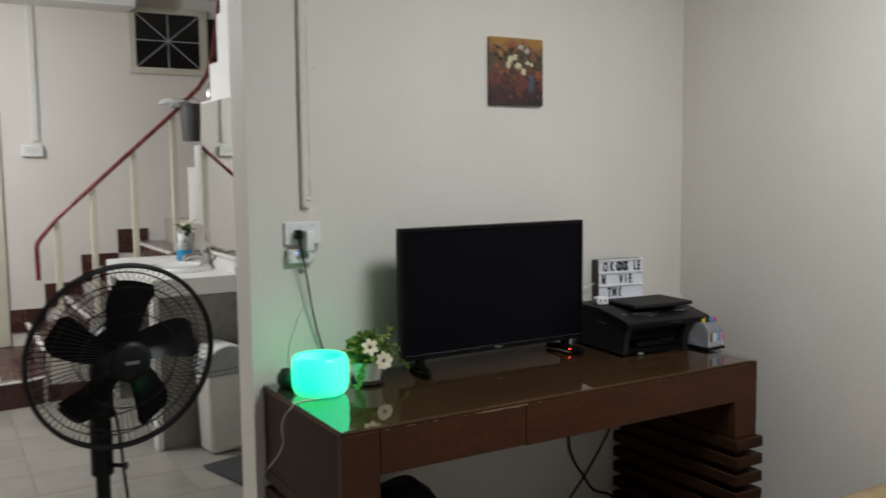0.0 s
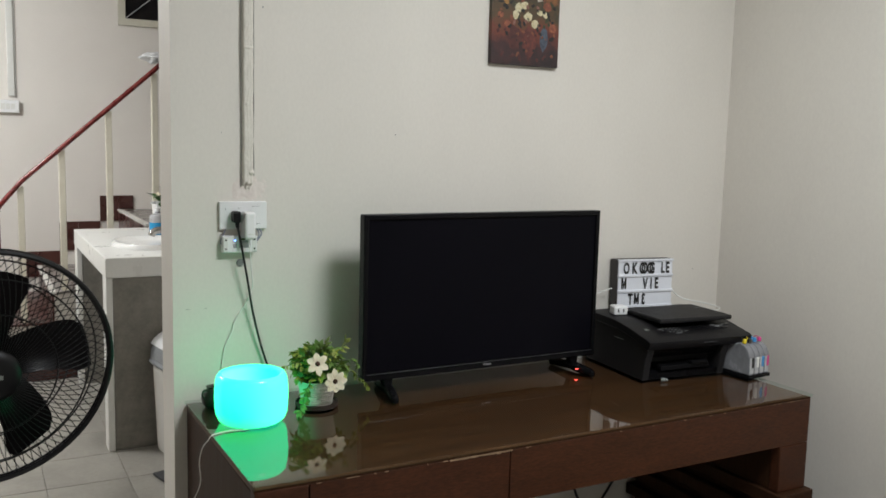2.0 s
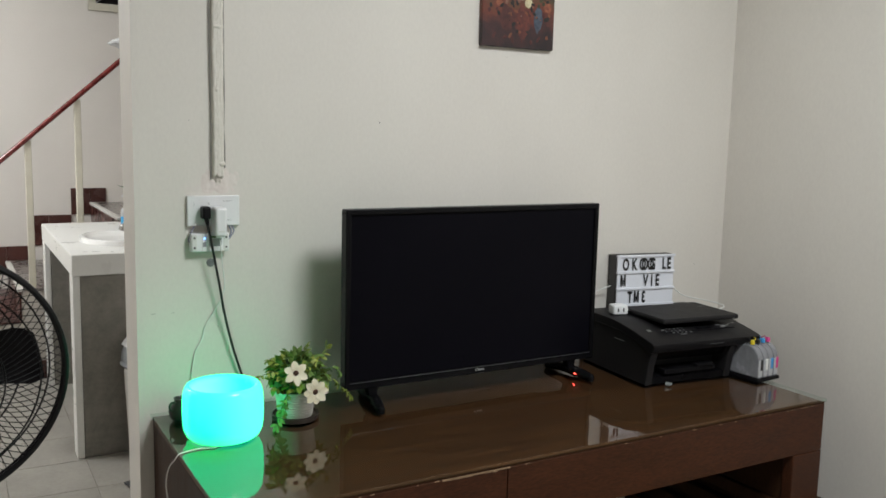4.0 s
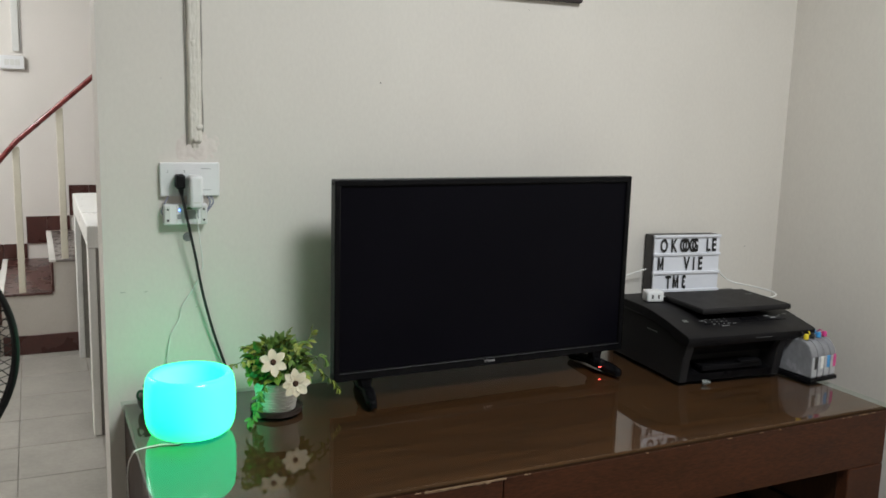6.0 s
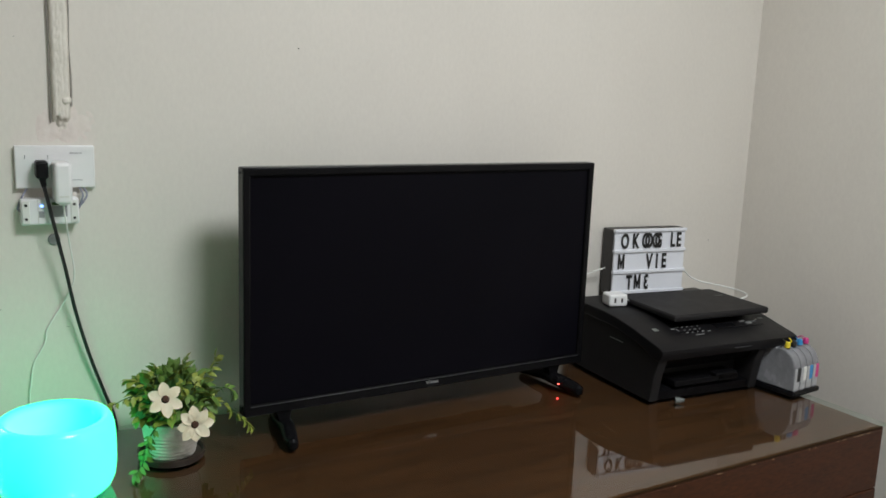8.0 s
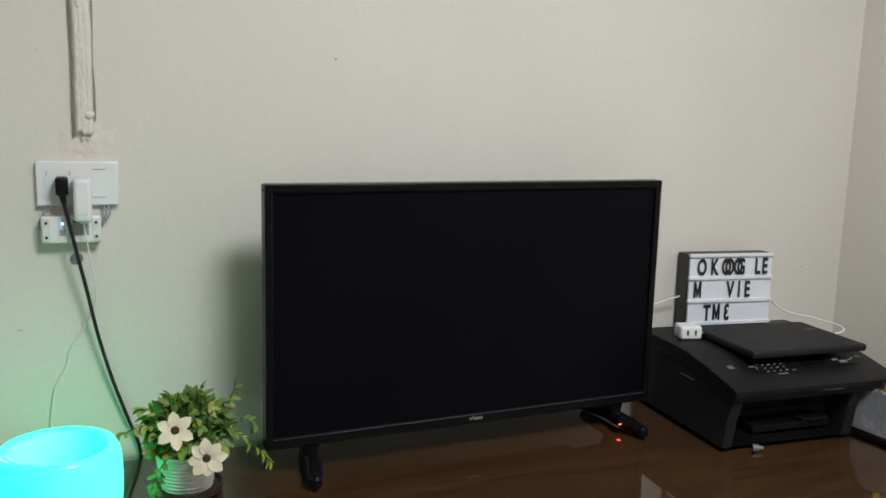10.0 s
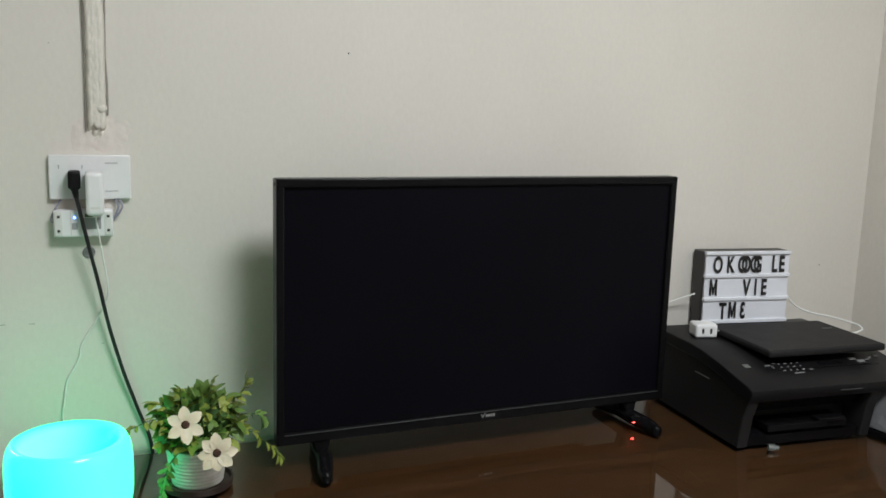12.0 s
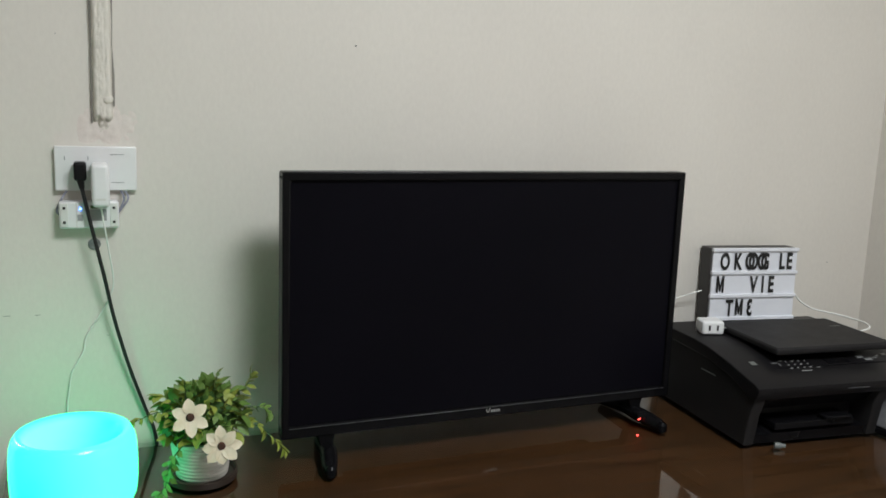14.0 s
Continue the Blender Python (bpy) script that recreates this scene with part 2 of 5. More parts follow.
M_LAMPFACE = glow("lamp_diffuser", (1.0, 0.95, 0.86), 6.0)
M_LIP = surface("dark_grey_lip", (0.07, 0.07, 0.075), (0.04, 0.04, 0.045), scale=30, rough=0.4, bump=0)
M_PAINTEDCORD = surface("painted_cord", (0.34, 0.32, 0.28), (0.24, 0.22, 0.20), scale=40, rough=0.6)
M_BAR = surface("grey_bar_print", (0.35, 0.35, 0.36), (0.3, 0.3, 0.31), scale=30, rough=0.6, bump=0)

# mirror
M_MIRROR, _t, _b = links_of("silvered_mirror")
_b.inputs["Base Color"].default_value = (0.80, 0.81, 0.78, 1)
_b.inputs["Metallic"].default_value = 1.0
_b.inputs["Roughness"].default_value = 0.03


def diffuser_shell():
    """Frosted shell lit from inside by green-cyan lamps: paler in the dish, greener towards the foot."""
    m, t, b = links_of("lit_frosted_shell")
    b.inputs["Base Color"].default_value = (0.03, 0.22, 0.22, 1)
    b.inputs["Roughness"].default_value = 0.2
    co = t.nodes.new("ShaderNodeTexCoord")
    sep = t.nodes.new("ShaderNodeSeparateXYZ")
    t.links.new(co.outputs["Object"], sep.inputs[0])
    rng = t.nodes.new("ShaderNodeMapRange")
    rng.inputs["From Max"].default_value = 0.125
    t.links.new(sep.outputs[2], rng.inputs["Value"])
    cloud = node(t, "ShaderNodeTexNoise", Scale=14.0, Detail=2.0)
    t.links.new(co.outputs["Object"], cloud.inputs["Vector"])
    wob = t.nodes.new("ShaderNodeMath")
    wob.operation = "MULTIPLY_ADD"
    wob.inputs[1].default_value = 0.16
    t.links.new(cloud.outputs[0], wob.inputs[0])
    t.links.new(rng.outputs[0], wob.inputs[2])
    side = t.nodes.new("ShaderNodeValToRGB")
    e = side.color_ramp.elements
    e[0].position, e[0].color = 0.06, (0.030, 1.0, 0.18, 1)
    e[1].position, e[1].color = 1.0, (0.022, 1.0, 0.42, 1)
    mid = e.new(0.34)
    mid.color = (0.006, 1.0, 0.38, 1)
    t.links.new(wob.outputs[0], side.inputs[0])
    # the lamps inside sit off centre: one flank is paler, the dish paler across from it
    flank = t.nodes.new("ShaderNodeVectorMath")
    flank.operation = "DOT_PRODUCT"
    flank.inputs[1].default_value = (0.90, -0.44, 0.0)
    t.links.new(co.outputs["Object"], flank.inputs[0])
    pale = t.nodes.new("ShaderNodeMapRange")
    pale.interpolation_type = "SMOOTHSTEP"
    pale.inputs["From Min"].default_value, pale.inputs["From Max"].default_value = -0.03, 0.085
    t.links.new(flank.outputs["Value"], pale.inputs["Value"])
    lit = t.nodes.new("ShaderNodeMix")
    lit.data_type = "RGBA"
    t.links.new(pale.outputs[0], lit.inputs["Factor"])
    t.links.new(side.outputs[0], lit.inputs["A"])
    lit.inputs["B"].default_value = (0.060, 1.0, 0.40, 1)
    well = t.nodes.new("ShaderNodeMapRange")
    well.interpolation_type = "SMOOTHSTEP"
    well.inputs["From Min"].default_value, well.inputs["From Max"].default_value = 0.045, -0.060
    t.links.new(flank.outputs["Value"], well.inputs["Value"])
    bowl_light = t.nodes.new("ShaderNodeMix")
    bowl_light.data_type = "RGBA"
    t.links.new(well.outputs[0], bowl_light.inputs["Factor"])
    bowl_light.inputs["A"].default_value = (0.002, 0.66, 0.36, 1)
    bowl_light.inputs["B"].default_value = (0.110, 0.90, 0.42, 1)
    # distance from the axis tells the dish from the wall
    flat = t.nodes.new("ShaderNodeCombineXYZ")
    t.links.new(sep.outputs[0], flat.inputs[0])
    t.links.new(sep.outputs[1], flat.inputs[1])
    ln = t.nodes.new("ShaderNodeVectorMath")
    ln.operation = "LENGTH"
    t.links.new(flat.outputs[0], ln.inputs[0])
    dish = t.nodes.new("ShaderNodeMapRange")
    dish.interpolation_type = "SMOOTHSTEP"
    dish.inputs["From Min"].default_value, dish.inputs["From Max"].default_value = 0.070, 0.060
    t.links.new(ln.outputs["Value"], dish.inputs["Value"])
    mix = t.nodes.new("ShaderNodeMix")
    mix.data_type = "RGBA"
    t.links.new(dish.outputs[0], mix.inputs["Factor"])
    t.links.new(lit.outputs["Result"], mix.inputs["A"])
    t.links.new(bowl_light.outputs["Result"], mix.inputs["B"])
    t.links.new(mix.outputs["Result"], b.inputs["Emission Color"])
    b.inputs["Emission Strength"].default_value = 2.4
    return m


M_SHELL = diffuser_shell()


# ---- mesh tools ----
def finish(bm, name, material, angle=35):
    me = bpy.data.meshes.new(name)
    bmesh.ops.recalc_face_normals(bm, faces=bm.faces)
    bm.to_mesh(me)
    bm.free()
    # faces marked by box() and prism() stay flat, the rest is smooth
    flat = [q.use_smooth for q in me.polygons]
    me.set_sharp_from_angle(angle=radians(angle))
    me.polygons.foreach_set("use_smooth", [not q for q in flat])
    me.materials.append(material)
    return me


def part(name, bm, material, parent=None, label="", angle=35):
    ob = new(name, finish(bm, name, material, angle))
    ob.parent = parent
    if label:
        tagged(ob, label)
    return ob


def thing(name, m, label, category, group="", kind=""):
    ob = new(name)
    ob.empty_display_size = 0.05
    ob.matrix_basis = m
    return tagged(ob, label, category, group, kind)


def fixed(name, bm, material, label, category, angle=35):
    """A piece of the setting."""
    return tagged(part(name, bm, material, None, "", angle), label, category, "", "structure")


def box(x0, x1, y0, y1, z0, z1, r=0.0, seg=2, bm=None):
    bm = bm or bmesh.new()
    one = bmesh.new()
    bmesh.ops.create_cube(one, size=1)
    for v in one.verts:
        v.co = Vector((x0 + (v.co.x + 0.5) * (x1 - x0), y0 + (v.co.y + 0.5) * (y1 - y0), z0 + (v.co.z + 0.5) * (z1 - z0)))
    if r:
        bmesh.ops.bevel(one, geom=one.edges[:], offset=r, segments=seg, profile=0.5, affect="EDGES")
    one.normal_update()
    for f in one.faces:
        f.smooth = max(abs(c) for c in f.normal) > 0.9999
    return add(bm, one)


def add(bm, one, m=None):
    """Joins the bmesh one, moved by m, into bm."""
    if m is not None:
        bmesh.ops.transform(one, matrix=m, verts=one.verts)
    me = bpy.data.meshes.new("piece")
    one.to_mesh(me)
    one.free()
    bm.from_mesh(me)
    bpy.data.meshes.remove(me)
    return bm


def lathe(profile, n=32, bm=None, closed=False):
    """Turns (radius, height) pairs round z."""
    bm = bm or bmesh.new()
    rings = []
    for r, z in profile:
        if r < 1e-6:
            rings.append([bm.verts.new((0, 0, z))])
        else:
            rings.append([bm.verts.new((r * math.cos(2 * math.pi * i / n), r * math.sin(2 * math.pi * i / n), z)) for i in range(n)])
    pairs = list(zip(rings, rings[1:]))
    if closed:
        pairs.append((rings[-1], rings[0]))
    for a, b in pairs:
        for i in range(n):
            j = (i + 1) % n
            if len(a) == 1 and len(b) == 1:
                continue
            if len(a) == 1:
                bm.faces.new((a[0], b[i], b[j]))
            elif len(b) == 1:
                bm.faces.new((a[i], b[0], a[j]))
            else:
                bm.faces.new((a[i], b[i], b[j], a[j]))
    return bm


def smooth_line(points, steps=6):
    """Catmull-Rom through the points."""
    p = [Vector(q) for q in points]
    p = [2 * p[0] - p[1]] + p + [2 * p[-1] - p[-2]]
    out = []
    for i in range(1, len(p) - 2):
        for k in range(steps):
            u = k / steps
            out.append(0.5 * (2 * p[i] + (p[i + 1] - p[i - 1]) * u + (2 * p[i - 1] - 5 * p[i] + 4 * p[i + 1] - p[i + 2]) * u * u
                              + (3 * p[i] - p[i - 1] - 3 * p[i + 1] + p[i + 2]) * u ** 3))
    return out + [p[-2]]


def tube(points, r, n=8, bm=None, closed=False):
    """A round bar along the points; r is one radius or one for each point."""
    bm = bm or bmesh.new()
    p = [Vector(q) for q in points]
    k = len(p)
    rs = r if isinstance(r, (list, tuple)) else [r] * k
    rings, up = [], None
    for i in range(k):
        d = (p[(i + 1) % k] - p[i - 1]) if closed else (p[min(i + 1, k - 1)] - p[max(i - 1, 0)])
        d.normalize()
        if up is None:
            up = Vector((0, 0, 1)) if abs(d.z) < 0.9 else Vector((1, 0, 0))
        side = d.cross(up).normalized()
        up = side.cross(d).normalized()
        rings.append([bm.verts.new(p[i] + rs[i] * (math.cos(2 * math.pi * j / n) * side + math.sin(2 * math.pi * j / n) * up)) for j in range(n)])
    for a, b in (zip(rings, rings[1:] + rings[:1]) if closed else zip(rings, rings[1:])):
        for j in range(n):
            bm.faces.new((a[j], a[(j + 1) % n], b[(j + 1) % n], b[j]))
    if not closed:
        bm.faces.new(rings[0][::-1])
        bm.faces.new(rings[-1])
    return bm


def prism(outline, a, b, axis="x", r=0.0, bm=None, seg=2):
    """Extrudes a 2D outline from a to b along an axis; the outline is in the two other axes, in order."""
    one = bmesh.new()
    order = {"x": lambda u, v, w: (w, u, v), "y": lambda u, v, w: (u, w, v), "z": lambda u, v, w: (u, v, w)}[axis]
    lo = [one.verts.new(order(u, v, a)) for u, v in outline]
    hi = [one.verts.new(order(u, v, b)) for u, v in outline]
    caps = [one.faces.new(lo), one.faces.new(hi[::-1])]
    n = len(lo)
    for i in range(n):
        one.faces.new((lo[i], hi[i], hi[(i + 1) % n], lo[(i + 1) % n]))
    bmesh.ops.recalc_face_normals(one, faces=one.faces)
    if r:
        rim = {e for f in caps for e in f.edges}
        bmesh.ops.bevel(one, geom=list(rim), offset=r, segments=seg, profile=0.5, affect="EDGES")
    one.normal_update()
    for f in one.faces:
        f.smooth = abs(f.normal["xyz".index(axis)]) > 0.9999
    return add(bm or bmesh.new(), one)


def disc(r, h, n=24, bevel=0.0):
    b = bevel
    return lathe([(0, 0), (r - b, 0), (r, b), (r, h - b), (r - b, h), (0, h)], n)


# ---- shell of the place ----
WALL_Y, WALL_X, END_X, FAR_Y = 2.600, 2.797, 0.992, 6.517
WEST, SOUTH, CEIL = -1.60, -1.60, 2.56
wall_north = fixed("wall_north", box(END_X, WALL_X, WALL_Y, WALL_Y + 0.135, 0, CEIL), M_WALL, "cream painted partition wall behind the desk", "wall")
fixed("wall_east", box(WALL_X, WALL_X + 0.15, SOUTH, WALL_Y + 0.135, 0, CEIL), M_WALL, "plain cream painted side wall", "wall")
fixed("wall_south", box(WEST, WALL_X, SOUTH - 0.15, SOUTH, 0, CEIL), M_WALL, "plain cream wall closing the room", "wall")
fixed("wall_west", box(WEST - 0.15, WEST, SOUTH, FAR_Y, 0, CEIL), M_WALL_FAR, "plain white wall closing the room", "wall")
fixed("wall_stair", box(WEST, 3.2, FAR_Y, FAR_Y + 0.15, 0, CEIL + 0.6), M_WALL_FAR, "white painted wall along the stairs", "wall")
fixed("wall_stair_end", box(3.05, 3.2, WALL_Y + 0.135, FAR_Y, 0, CEIL + 0.6), M_WALL_FAR, "plain white wall beyond the stairs", "wall")
fixed("ceiling", box(WEST - 0.15, 3.2, SOUTH - 0.15, FAR_Y + 0.15, CEIL + 0.0, CEIL + 0.12), M_CEIL, "plain white ceiling", "ceiling")
fixed("ceiling_beam", box(WEST, 1.44, 6.24, FAR_Y, 2.43, CEIL), M_CEIL, "pale plaster beam over the stair wall", "beam")

# ---- the desk ----
DX0, DX1, DY0, DY1, DZ = 1.015, 2.548, 1.999, 2.594, 0.674


def build_desk():
    d = thing("desk", pose(DX0, DY0, 0), "dark red-brown wooden desk with a glass top and slatted ends", "desk")
    w, dep, top = DX1 - DX0, DY1 - DY0, DZ - 0.008
    part("tabletop", box(0.006, w - 0.006, 0.006, dep, top - 0.012, top, 0.0008), M_WOOD_TOP, d, "brown wooden board under the glass")
    # dark strip draws the shadow line between glass and drawer fronts
    part("edge_band", box(0.002, w - 0.002, 0.0030, 0.0055, top - 0.0050, top - 0.0005), M_WOOD_END_SHADED, d, "narrow dark strip for the shadow line under the glass")
    pane = part("glass_pane", box(0.0, w, -0.002, dep, top + 0.0005, DZ, 0.0015), M_GLASS, d, "clear glass sheet with greenish edge")
    pane.visible_shadow = False
    pane.data.materials.append(M_GLASS_EDGE)
    for q in pane.data.polygons:
        q.material_index = 0 if q.normal.z > 0.5 else 1
    for x0 in (0.0, w - 0.112):
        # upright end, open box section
        part("end_panel", box(x0 + 0.006, x0 + 0.106, 0.010, dep, 0.412, top - 0.0120, 0.003), M_WOOD_END_SHADED, d)
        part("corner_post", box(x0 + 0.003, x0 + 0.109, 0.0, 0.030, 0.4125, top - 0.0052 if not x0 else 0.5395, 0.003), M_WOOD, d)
        part("plinth_core", box(x0 + 0.022, x0 + 0.092, 0.014, dep - 0.02, 0.0, 0.4115, 0.003), M_WOOD_END_SHADED, d)
        # slats in the darker wood: the shade among them is in the colour
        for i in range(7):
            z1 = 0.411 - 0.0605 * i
            part("slat", box(x0 - 0.004 if x0 else x0 + 0.001, x0 + 0.124 if x0 else x0 + 0.112, -0.018, dep - 0.004, z1 - 0.037, z1, 0.004), M_WOOD_END_SHADED, d)
    split = 0.570
    part("drawer_front", box(0.112, split - 0.001, 0.002, 0.024, 0.543, top - 0.0052, 0.002), M_WOOD, d, "left drawer front with chipped top edge")
    part("drawer_front", box(split + 0.001, w - 0.002, 0.002, 0.024, 0.540, top - 0.0052, 0.002), M_WOOD, d)
    # shade under the desk is painted in with the darker wood
    part("drawer_box", box(0.13, w - 0.13, 0.03, dep - 0.06, 0.556, top - 0.024, 0.002), M_WOOD_END_SHADED, d, "underside of the drawers, its shade put into the dark colour")
    # chipped edge of the drawer front
    chip = bmesh.new()
    rnd = random.Random(5)
    x = split - 0.15
    while x < split - 0.004:
        step = 0.006 + 0.012 * rnd.random()
        h = 0.0012 + 0.0028 * rnd.random() * (1 - abs((x - split + 0.03) / 0.2))
        box(x, x + step, 0.0005, 0.0035, top - 0.0057 - h, top - 0.0047, 0, 1, chip)
        x += step
    for _ in range(26):
        x, n = rnd.uniform(0.12, w - 0.03), rnd.uniform(0.002, 0.011)
        box(x, x + n, 0.0012, 0.0035, top - 0.0057 - rnd.uniform(0.0002, 0.0010), top - 0.0050, 0, 1, chip)
    tagged(part("worn_edge", chip, M_WOOD_WORN, d, "chipped pale wood along the drawer edge"), kind="stuff")
    # dust and crumbs on the glass
    dust = bmesh.new()
    for _ in range(24):
        s = rnd.uniform(0.0003, 0.0007)
        x, y = rnd.uniform(0.05, w - 0.05), rnd.uniform(0.02, dep - 0.25)
        box(x - s * rnd.uniform(0.6, 2.2), x + s, y - s, y + s * rnd.uniform(0.6, 1.6), DZ + 0.0001, DZ + 0.0001 + s * 0.5, 0, 1, dust)
    tagged(part("dust_specks", dust, M_WOOD_WORN, d, "pale dust specks on the glass"), kind="stuff")
    return d


build_desk()


# ---- television ----
def build_tv():
    x0, x1, yf, z0, z1 = 1.418, 2.152, 2.430, 0.7175, 1.1395
    w, h = x1 - x0, z1 - z0
    tv = thing("television", pose(x0, yf, DZ, 0, 0, 0.6), "black flat-screen television, switched off, standing on the desk", "television")
    b = z0 - DZ
    rim = bmesh.new()
    box(0, w, 0, 0.028, b + h - 0.014, b + h, 0.003, 2, rim)
    box(0, w, 0, 0.028, b, b + 0.021, 0.003, 2, rim)
    box(0, 0.013, 0.0004, 0.0276, b + 0.004, b + h - 0.004, 0.003, 2, rim)
    box(w - 0.013, w, 0.0004, 0.0276, b + 0.004, b + h - 0.004, 0.003, 2, rim)
    part("bezel", rim, M_BLACK_GLOSS, tv, "glossy black plastic bezel")
    part("screen", box(0.010, w - 0.010, 0.006, 0.020, b + 0.016, b + h - 0.010), M_SCREEN, tv, "dark glossy screen")
    back = bmesh.new()
    box(0.004, w - 0.004, 0.022, 0.040, b + 0.003, b + h - 0.003, 0.004, 2, back)
    box(0.12, w - 0.12, 0.036, 0.085, b + 0.012, b + 0.25, 0.012, 3, back)
    part("back_cover", back, M_BLACK_MATT, tv)
    # pale line along the lower lip
    part("lip", box(0.012, w - 0.012, -0.0012, 0.003, b + 0.0170, b + 0.0180, 0.0004, 1), M_LIP, tv, "thin grey line over the lower bezel")
    mark = bmesh.new()
    cx = w / 2 + 0.0
    tube(smooth_line([(cx - 0.013, -0.0008, b + 0.014), (cx - 0.0105, -0.0008, b + 0.0085), (cx - 0.006, -0.0008, b + 0.0155)], 5), 0.0007, 5, mark)
    for i in range(4):
        box(cx - 0.004 + i * 0.0045, cx - 0.001 + i * 0.0045, -0.0012, 0.0004, b + 0.0085, b + 0.0125, 0, 1, mark)
    part("maker_mark", mark, M_SILVER, tv, "small silver mark")
    eye_box = part("receiver", box(0.647, 0.668, -0.030, -0.012, 0.0172, 0.0270, 0.002), M_BLACK_GLOSS, tv, "small black receiver beside the foot")
    part("standby_led", box(0.6522, 0.6558, -0.0258, -0.0222, 0.0150, 0.0174), M_LEDRED, eye_box, "tiny red standby light")
    for sx, lean, slant in ((0.076, -0.011, 0.0), (w - 0.062, 0.010, -0.004)):
        bar = smooth_line([(sx + lean, -0.056, 0.0095), (sx + lean * 0.8, -0.040, 0.0105), (sx + slant, 0.0, 0.016), (sx + slant * 1.5, 0.040, 0.016), (sx - lean + slant * 2, 0.100, 0.0095)], 6)
        leg = part("foot", tube(bar, [0.0088 + 0.0050 * math.sin(math.pi * i / (len(bar) - 1)) for i in range(len(bar))], 14), M_BLACK_GLOSS, tv, "glossy black foot bar")
        part("neck", prism([(sx + slant - 0.019, b + 0.004), (sx + slant - 0.010, 0.020), (sx + slant + 0.008, 0.020), (sx + slant + 0.014, b + 0.004)], 0.006, 0.030, "y", 0.003), M_BLACK_GLOSS, leg)
        tip = lathe([(0, 0), (0.0085, 0), (0.0100, 0.004), (0.0092, 0.013), (0.005, 0.0175), (0, 0.0185)], 16)
        bmesh.ops.translate(tip, verts=tip.verts, vec=(sx + lean, -0.056, 0.0002))
        part("foot_cap", tip, M_BLACK_GLOSS, leg)
    return tv


build_tv()


# ---- printer with the things on it ----
PR = pose(2.196, 2.278, DZ, 0, 0, -5.0)


def build_printer():
    p = thing("printer", PR, "black inkjet printer and scanner on the desk", "printer")
    w = 0.352
    wb = w - 0.067
    shell = [(0.004, 0.004), (-0.006, 0.060), (-0.026, 0.094), (-0.034, 0.110), (-0.030, 0.119), (0.005, 0.126), (0.060, 0.138),
             (0.120, 0.147), (0.165, 0.150), (0.285, 0.150), (0.292, 0.142), (0.292, 0.004)]
    left = [(0.0, 0.002), (-0.010, 0.060), (-0.020, 0.086), (-0.020, 0.100), (0.050, 0.122), (0.120, 0.132), (0.288, 0.136), (0.288, 0.002)]
    part("side_panel", prism(left, 0.0, 0.022, "x", 0.003), M_BLACK_MATT, p, "matt black side panel")
    part("side_panel", prism(left, wb - 0.022, wb, "x", 0.003), M_BLACK_MATT, p)
    upper = [(-0.026, 0.094), (-0.034, 0.108), (-0.033, 0.116), (-0.022, 0.121), (0.030, 0.1315), (0.060, 0.138), (0.120, 0.147), (0.165, 0.150), (0.284, 0.150),
             (0.290, 0.145), (0.290, 0.128), (0.120, 0.124), (0.050, 0.113), (-0.012, 0.092)]
    part("top_cover", prism(upper, -0.004, w + 0.004, "x", 0.003), M_BLACK, p, "black rounded top cover with sloping front")
    part("body", box(0.022, wb - 0.022, 0.045, 0.286, 0.003, 0.125, 0.003), M_BLACK_MATT, p)
    part("front_panel", prism([(0.010, 0.064), (-0.010, 0.090), (0.046, 0.100), (0.046, 0.064)], 0.0225, wb - 0.0225, "x", 0.002), M_BLACK_GLOSS, p)
    part("front_base", prism([(0.004, 0.002), (0.0, 0.020), (0.047, 0.024), (0.047, 0.002)], 0.0225, wb - 0.0225, "x", 0.002), M_BLACK_GLOSS, p)
    part("paper_tray", box(0.060, wb - 0.055, -0.004, 0.10, 0.026, 0.040, 0.003), M_BLACK_GLOSS, p, "black paper tray in the front recess")
    part("tray_latch", box(0.16, 0.22, -0.012, 0.012, 0.041, 0.048, 0.003), M_BLACK_GLOSS, p)
    lid = part("scanner_lid", box(0.076, 0.334, 0.030, 0.214, 0.151, 0.165, 0.005, 3), M_BLACK_MATT, p, "flat textured scanner lid")
    part("lid_mark", box(0.292, 0.316, 0.150, 0.1535, 0.1650, 0.1654), M_GREYPRINT, lid)
    # control panel on the sloping front
    slope = math.atan2(0.1315 - 0.121, 0.052)

    def on_slope(u, v, lift=0.0):
        return Matrix.Translation((u, v, 0.121 + (v + 0.022) * math.tan(slope) + lift)) @ Matrix.Rotation(slope, 4, "X")

    part("panel_recess", add(bmesh.new(), box(-0.118, 0.118, -0.0016, 0.0016, -0.0004, 0.0006, 0.0003, 1), on_slope(0.196, 0.024)), M_BLACK_GLOSS, p)
    part("display", add(bmesh.new(), box(-0.026, 0.026, -0.009, 0.009, -0.0006, 0.0010, 0.0004, 1), on_slope(0.215, 0.038)), M_BLACK_GLOSS, p, "small dark display")
    dot = lathe([(0, 0.0013), (0.0022, 0.0013), (0.0027, 0.0006), (0.0027, -0.0006)], 10)
    dot_mesh = finish(dot, "button", M_KEYPRINT)
    for i in range(4):
        for k in range(3):
            b = new("button", dot_mesh)
            b.parent = p
            b.matrix_basis = on_slope(0.104 + 0.0135 * i + 0.002 * k, 0.022 + 0.0115 * k) @ Matrix.Diagonal((1.25 if (i + k) % 3 == 0 else 0.75, 0.5, 1, 1))
